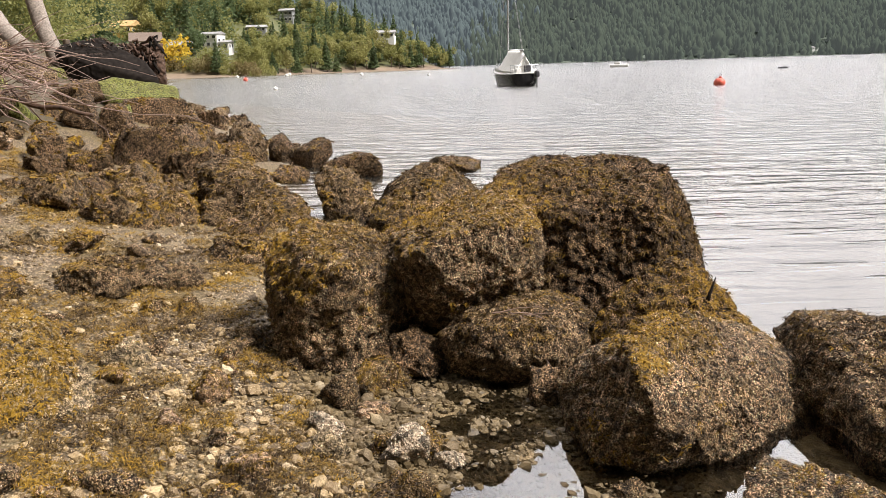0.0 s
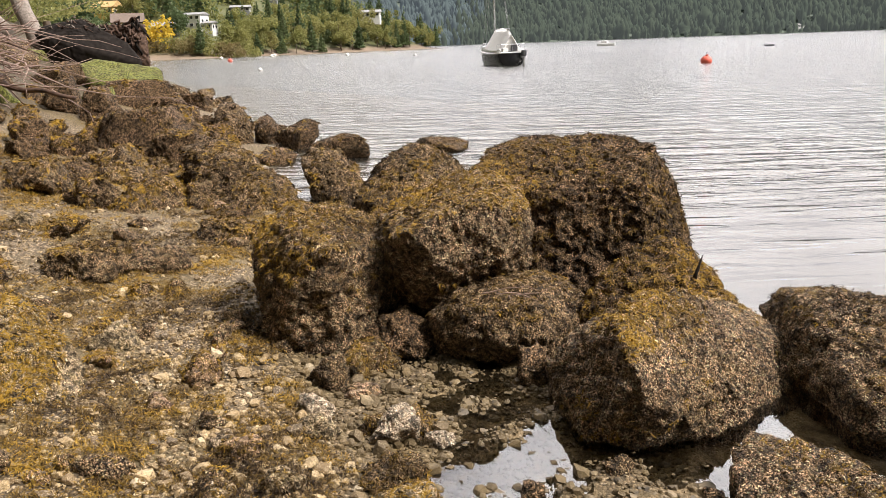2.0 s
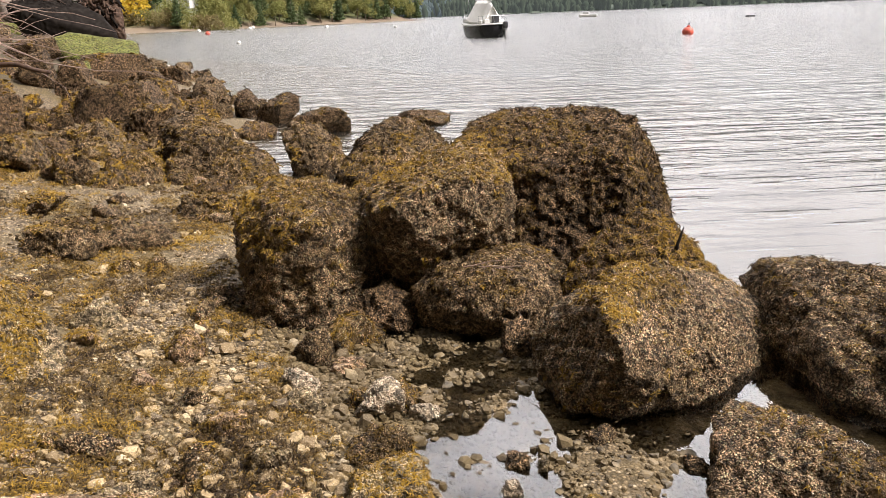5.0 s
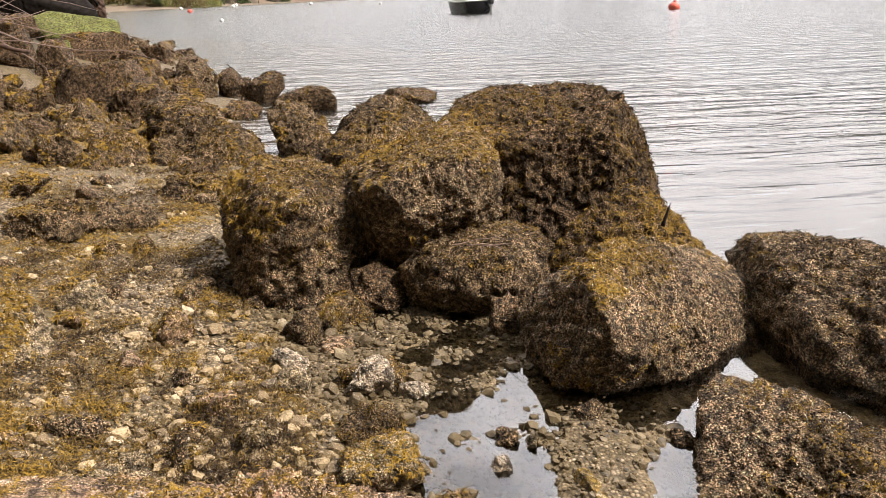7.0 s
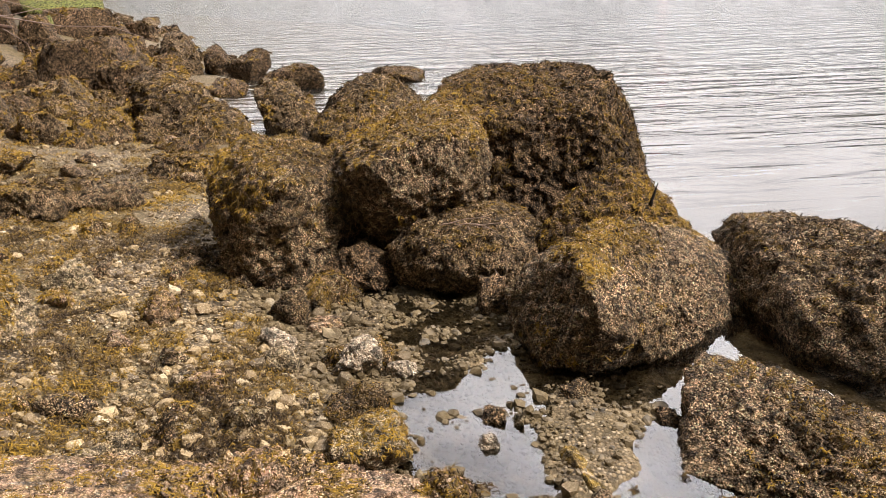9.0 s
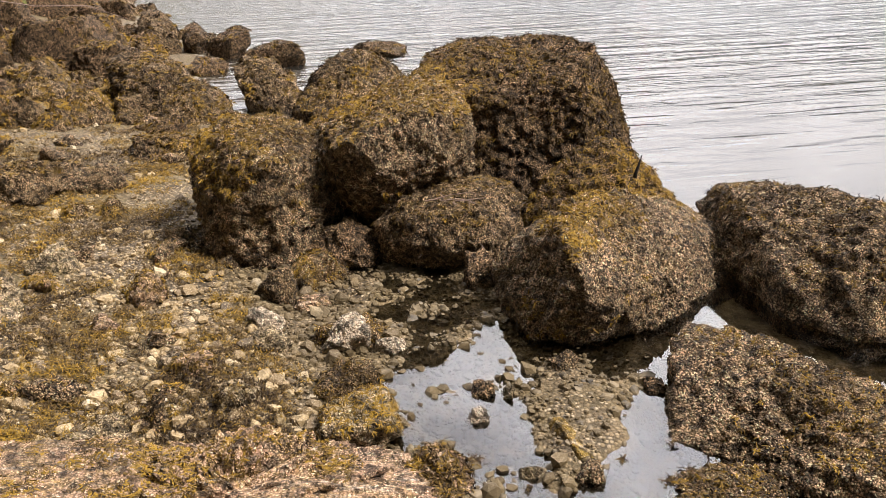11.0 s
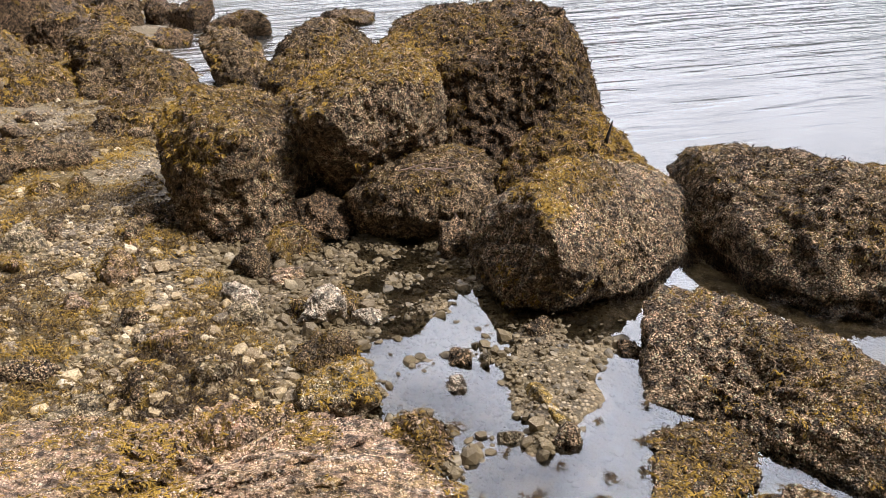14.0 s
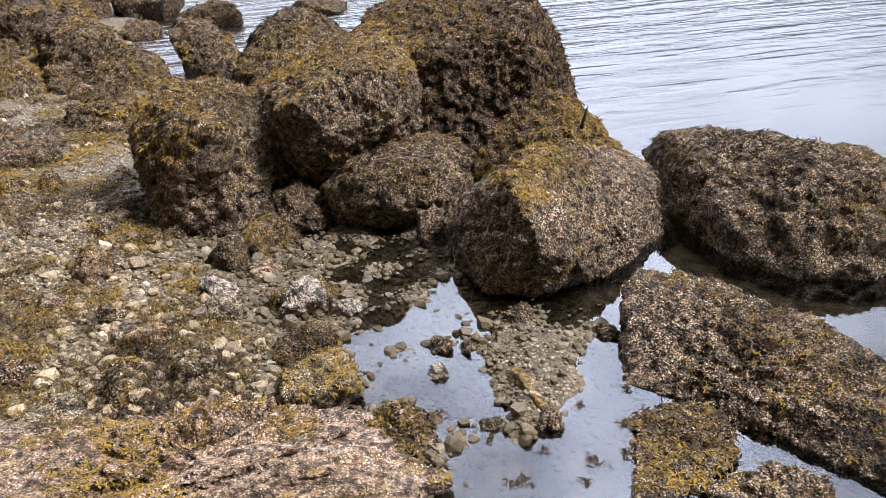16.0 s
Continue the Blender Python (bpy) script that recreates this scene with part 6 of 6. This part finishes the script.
# ---------- moored yacht and buoys ----------
def yacht():
    ob = thing("sailboat", pose(5.6, 62.8, 0, 0, 0, 13), "black moored sailboat with a white canvas cover", "sailboat")
    # stations along the length: y, half beam, deck height, keel depth; stern towards the camera
    stations = [(-3.4, 1.02, 0.98, 0.05), (-2.6, 1.20, 0.95, 0.16), (-1.2, 1.32, 0.93, 0.30), (0.4, 1.28, 0.98, 0.34), (1.9, 0.98, 1.08, 0.28), (3.0, 0.52, 1.18, 0.16), (3.7, 0.05, 1.28, -0.2)]
    bm = bmesh.new()
    rings = []
    for y, b, deck, keel in stations:
        ring = []
        for a in range(-6, 7):
            u = a / 6
            s = 1 if u > 0 else -1
            ring.append(bm.verts.new((s * b * abs(u) ** 0.45 if u else 0, y, -keel + (deck + keel) * abs(u) ** 2.4)))
        rings.append(ring)
    for p, q in zip(rings, rings[1:]):
        for k in range(12):
            bm.faces.new((p[k], p[k + 1], q[k + 1], q[k]))
    bm.faces.new(rings[0][::-1])
    hull = part("hull", bm, HULL, ob, "glossy black hull", True)
    bm = bmesh.new()
    left = [bm.verts.new((-b * 1.01, y, d)) for y, b, d, _ in stations]
    right = [bm.verts.new((b * 1.01, y, d)) for y, b, d, _ in stations]
    mid = [bm.verts.new((0, y, d + 0.07)) for y, b, d, _ in stations]
    for a, b in ((left, mid), (mid, right)):
        for k in range(len(stations) - 1):
            bm.faces.new((a[k], b[k], b[k + 1], a[k + 1]))
    part("deck", bm, WHITE, ob)
    for side in (-1, 1):
        part("rubbing_strake", tube([(side * b * 1.02, y, d - 0.05) for y, b, d, _ in stations], [0.055] * len(stations), 6), WHITE, ob, "white sheer strake", True)
    part("transom_rail", tube([(-1.02, -3.42, 0.95), (1.02, -3.42, 0.95)], (0.05, 0.05), 6), WHITE, ob)
    part("coaming", boxed(1.9, 2.6, 0.28, pose(0, -1.6, 1.1), 0.06), WHITE, ob)
    part("cabin", boxed(1.7, 2.6, 0.5, pose(0, 1.0, 1.2), 0.12), WHITE, ob)
    # canvas tent over the boom
    bm = bmesh.new()
    rows = []
    for y, half, top, low in ((-2.9, 0.72, 2.35, 1.05), (-2.2, 1.02, 2.72, 1.10), (-0.6, 1.12, 2.78, 1.15), (0.9, 0.95, 2.76, 1.3), (1.35, 0.4, 2.6, 1.6)):
        row = []
        for k in range(-5, 6):
            u = k / 5
            sag = 0.10 * math.sin(abs(u) * math.pi)
            row.append(bm.verts.new((half * u, y + 0.05 * math.sin(9 * u), top - (top - low) * (abs(u) ** 1.15) - sag)))
        rows.append(row)
    for p, q in zip(rows, rows[1:]):
        for k in range(10):
            bm.faces.new((p[k], p[k + 1], q[k + 1], q[k]))
    bm.faces.new(rows[0])
    part("canvas_cover", bm, CANVAS, ob, "white canvas boom tent", True)
    part("mast", tube([(0, 1.15, 1.1), (0, 1.15, 10.8)], (0.085, 0.06), 10), ALLOY, ob, "pale alloy mast", True)
    part("boom", tube([(0, 1.1, 2.74), (0, -2.6, 2.68)], (0.05, 0.05), 8), ALLOY, ob, "", True)
    for p, q in (((-1.25, 0.6, 1.0), (0, 1.15, 10.5)), ((1.25, 0.6, 1.0), (0, 1.15, 10.5)), ((0, -3.3, 1.0), (0, 1.15, 10.7)), ((0, 3.6, 1.25), (0, 1.15, 10.6))):
        part("stay", tube([p, q], (0.012, 0.012), 4), ALLOY, ob, "thin wire stay")
    for x in (-0.95, 0.95):
        for y in (-3.3, -2.3, 3.0):
            px = x if y < 2 else x * 0.5
            part("stanchion", tube([(px, y, 0.95), (px, y, 1.55)], (0.018, 0.018), 6), ALLOY, ob)
    part("pushpit", tube([(-0.95, -2.3, 1.55), (-0.95, -3.35, 1.55), (0.95, -3.35, 1.55), (0.95, -2.3, 1.55)], [0.02] * 4, 6), ALLOY, ob)
    part("pulpit", tube([(-0.48, 3.0, 1.62), (-0.2, 3.7, 1.68), (0.2, 3.7, 1.68), (0.48, 3.0, 1.62)], [0.025] * 4, 6), ALLOY, ob)
    motor = part("outboard_motor", boxed(0.34, 0.45, 0.5, pose(0.72, -3.72, 0.88), 0.1), MOTOR, ob, "dark outboard motor")
    part("motor_leg", boxed(0.12, 0.2, 0.9, pose(0.72, -3.68, 0.3), 0.03), ALLOY, motor)
    part("motor_bracket", boxed(0.3, 0.25, 0.2, pose(0.72, -3.5, 0.65), 0.02), ALLOY, motor)
    part("hatch", boxed(0.55, 0.06, 0.5, pose(0.2, -3.0, 1.3), 0.03), MOTOR, ob, "dark companionway board")
    part("locker", boxed(0.4, 0.3, 0.3, pose(-0.55, -3.0, 1.15), 0.04), WHITE, ob)
    return ob


yacht()


def ball_buoy(x, y, rad, mat, label):
    ob = thing("mooring_buoy", pose(x, y, 0, 4, 3, 20), label, "buoy", "mooring buoys")
    v, f = ico(4)
    v = v * rad * np.array((1, 1, 0.86)) + np.array((0, 0, rad * 0.35))
    part("float", mesh_of("float", v, f, mat), None, ob)
    part("collar", tube([(0, 0, rad * 1.1), (0, 0, rad * 1.45)], (rad * 0.32, rad * 0.22), 10), mat, ob, "", True)
    part("ring", tube([(rad * 0.2 * math.cos(a * 0.785), 0, rad * 1.65 + rad * 0.25 * math.sin(a * 0.785)) for a in range(9)], [rad * 0.06] * 9, 6), MOTOR, ob, "dark mooring ring", True)
    return ob


ball_buoy(17.65, 49.75, 0.36, BUOY_RED, "red mooring buoy with a dark ring")
for x, y, rad, mat, label in ((-37.6, 148, 0.45, BUOY_RED, "small red mooring buoy far out"), (-15.4, 71, 0.2, BUOY_WHITE, "small white mooring buoy"), (-59, 223, 0.5, BUOY_WHITE, "small white mooring buoy"),
                              (-46.2, 230, 0.55, BUOY_WHITE, "small white mooring buoy"), (-52.8, 268, 0.6, BUOY_WHITE, "small white mooring buoy"), (-20.4, 194, 0.45, BUOY_WHITE, "small white mooring buoy"), (-2.7, 142, 0.3, BUOY_WHITE, "small white mooring buoy")):
    ball_buoy(x, y, rad, mat, label)
# a far white launch and a dark float
skiff = thing("motor_launch", pose(45.1, 200, 0, 0, 0, 70), "small white motor launch at anchor", "boat")
part("hull", boxed(1.5, 4.6, 0.8, pose(0, 0, 0.3), 0.25), WHITE, skiff)
part("cuddy", boxed(1.1, 1.6, 0.7, pose(0, 0.5, 0.95), 0.2), WHITE, skiff)
raft = thing("swim_raft", pose(46.2, 106.2, 0, 0, 0, 5), "low dark floating raft", "raft")
part("deck", boxed(1.0, 0.8, 0.22, pose(0, 0, 0.1), 0.04), MOTOR, raft)

# ---------- stump, driftwood and twigs ----------
def stump():
    ob = thing("tree_stump", pose(0, 0, 0), "blackened upturned stump resting on the bank", "stump")
    for key, seed, level in (("S", 400, 6), ("S2", 401, 6)):
        where, planes = FACETS[key]
        v, f = cut_block(planes, level, 40)
        v = roughen(v, np.array(where), 0.5, seed, 0.8 if key == "S" else 1.7)
        part("trunk" if key == "S" else "root_mass", mesh_of("stump_wood", v + np.array(where), f, CHARRED if key == "S" else ROOTWOOD), None, ob)
        if key == "S":
            # ragged splinters along the upper rim, some in paler wood to imitate its lit edge
            top = v[np.argsort(-(v[:, 2] + 0.1 * v[:, 0]))[:2600]] + np.array(where)
    rr = random.Random(5)
    for k in range(60):
        x, y, z = top[rr.randrange(len(top))]
        p = [(x, y - 0.02, z - 0.03), (x + rr.uniform(-0.07, 0.12), y - 0.04, z + rr.uniform(0.0, 0.04)), (x + rr.uniform(-0.05, 0.2), y - 0.06, z + rr.uniform(-0.07, 0.02))]
        part("splinter", tube(p, (0.02, 0.016, 0.004), 5, 0.2, k), GREYWOOD if k % 4 == 0 else ROOTWOOD, ob, "", True)
    where, planes = FACETS["S2"]
    for k in range(46):
        p = [(where[0] + rr.uniform(-0.42, 0.42), where[1] - rr.uniform(0.2, 0.5), where[2] + rr.uniform(-0.5, 0.5))]
        for j in range(4):
            q = p[-1]
            p.append((q[0] + rr.uniform(-0.05, 0.17), q[1] + rr.uniform(-0.12, 0.12), q[2] + rr.uniform(-0.2, 0.12)))
        part("root", tube(p, (0.035, 0.032, 0.026, 0.018, 0.008), 6, 0.2, k), ROOTWOOD if k % 3 else CHARRED, ob, "", True)
    return ob


stump()
for k, (a, b, ra, rb, label) in enumerate((((-9.62, 19.6, 1.9), (-10.85, 20.6, 4.9), 0.21, 0.18, "leaning grey driftwood trunk, bare of bark"), ((-9.6, 18.0, 2.3), (-11.6, 19.4, 4.0), 0.22, 0.2, "slanting grey driftwood log on the bank"),
                                           ((-6.9, 12.6, 1.32), (-5.6, 12.2, 1.12), 0.05, 0.03, "dark fallen branch on the rocks"), ((-9.8, 16.4, 1.45), (-7.2, 15.6, 1.25), 0.12, 0.09, "weathered log lying along the bank"))):
    a, b = Vector(a), Vector(b)
    pts = [a.lerp(b, j / 6) + Vector((0.03 * math.sin(j * 2.1 + k), 0, 0.03 * math.cos(j * 1.7))) for j in range(7)]
    log = new("driftwood_log", bpy.data.meshes.new("driftwood_log"))
    bm = tube(pts, [ra + (rb - ra) * j / 6 for j in range(7)], 12, 0.07, k)
    for f in bm.faces:
        f.smooth = True
    bm.to_mesh(log.data)
    bm.free()
    log.data.materials.append(GREYWOOD if k != 2 else ROOTWOOD)
    tagged(log, label, "driftwood", "driftwood on the bank")


def branch(name, start, step, count, rad, seed, mat, parent, bend=0.25):
    rr = random.Random(seed)
    p, d = Vector(start), Vector(step)
    pts = [p.copy()]
    for _ in range(count):
        d = d + Vector((rr.uniform(-1, 1), rr.uniform(-1, 1), rr.uniform(-1, 1))) * d.length * bend
        p = p + d
        pts.append(p.copy())
    return part(name, tube(pts, [rad * (1 - 0.8 * j / count) for j in range(count + 1)], 5, 0.1, seed), mat, parent, "", True)


# rocks of the bank under the brush and the stump
rock_rng = np.random.default_rng(71)
for k in range(26):
    x, y = rock_rng.uniform(-10.2, -6.2), rock_rng.uniform(12.8, 18.6)
    w = rock_rng.uniform(0.22, 0.5)
    boulder("boulder", (x, y, float(ground_z([x], [y])[0]) + 0.1 * w), round_block(w, w * 0.8, w * 0.6, 870 + k, 4, 15, 0.25), (ROCK_MID, ROCK_TAN, MOSSY)[k % 3], 600 + k, "brown bank rock among dead branches", weed=60, shell=0, gold=0.3)

brush = thing("dead_brush", pose(-7.2, 12.6, 1.5), "tangle of bleached bare branches on the bank", "brush")
rr = random.Random(8)
for k in range(120):
    branch("branch", (rr.uniform(-1.0, 0.3), rr.uniform(-0.6, 0.6), rr.uniform(-0.2, 0.75)), (rr.uniform(0.05, 0.26), rr.uniform(-0.1, 0.1), rr.uniform(-0.16, 0.06)), 6, rr.uniform(0.007, 0.02), 60 + k, TWIG if k % 6 else ROOTWOOD, brush, 0.33)
# bare twigs caught on the low boulder
twigs = thing("dead_twig", pose(0.36, 3.92, 0.345), "forked bare grey twig caught on a boulder", "twig")
branch("stem", (-0.13, 0.05, 0.025), (0.058, -0.012, 0.002), 6, 0.005, 21, TWIG, twigs, 0.3)
branch("stem", (0.02, -0.01, 0.03), (0.011, -0.036, -0.040), 6, 0.005, 22, TWIG, twigs, 0.22)
branch("stem", (-0.05, 0.02, 0.03), (0.045, -0.02, -0.012), 6, 0.004, 23, TWIG, twigs, 0.4)
branch("stem", (-0.02, 0.0, 0.03), (-0.015, -0.005, 0.022), 4, 0.003, 24, TWIG, twigs, 0.4)
branch("stem", (0.05, -0.08, -0.05), (0.03, -0.015, 0.012), 4, 0.003, 25, TWIG, twigs, 0.4)
branch("stem", (0.03, 0.0, 0.03), (0.04, 0.006, 0.008), 5, 0.004, 26, TWIG, twigs, 0.35)
stick = thing("stick", pose(1.42, 4.0, 0.45), "short dark stick standing out of the weed", "stick")
branch("stem", (0, 0, -0.05), (0.016, 0.012, 0.036), 4, 0.013, 31, CHARRED, stick, 0.1)

# ---------- single pebbles of the near beach ----------
r = np.random.default_rng(55)
PEBBLES = [mesh_of("pebble", *pebble_mesh(940 + k, 2), PEBBLE, False) for k in range(10)]
px, py = r.uniform(-1.25, -0.02, 300), r.uniform(2.35, 4.0, 300)
spot, _ = on_ground(px, py)
for k in range(300):
    s = float(np.clip(0.024 * r.lognormal(0, 0.35), 0.012, 0.055))
    ob = new("pebble", PEBBLES[k % 10])
    ob.matrix_basis = pose(*(spot[k] + (0, 0, 0.3 * s)), r.normal(0, 14), r.normal(0, 14), r.uniform(0, 360)) @ Matrix.Diagonal((s, s * r.uniform(0.75, 1.1), s * r.uniform(0.7, 1.2), 1))
    ob.parent = ground
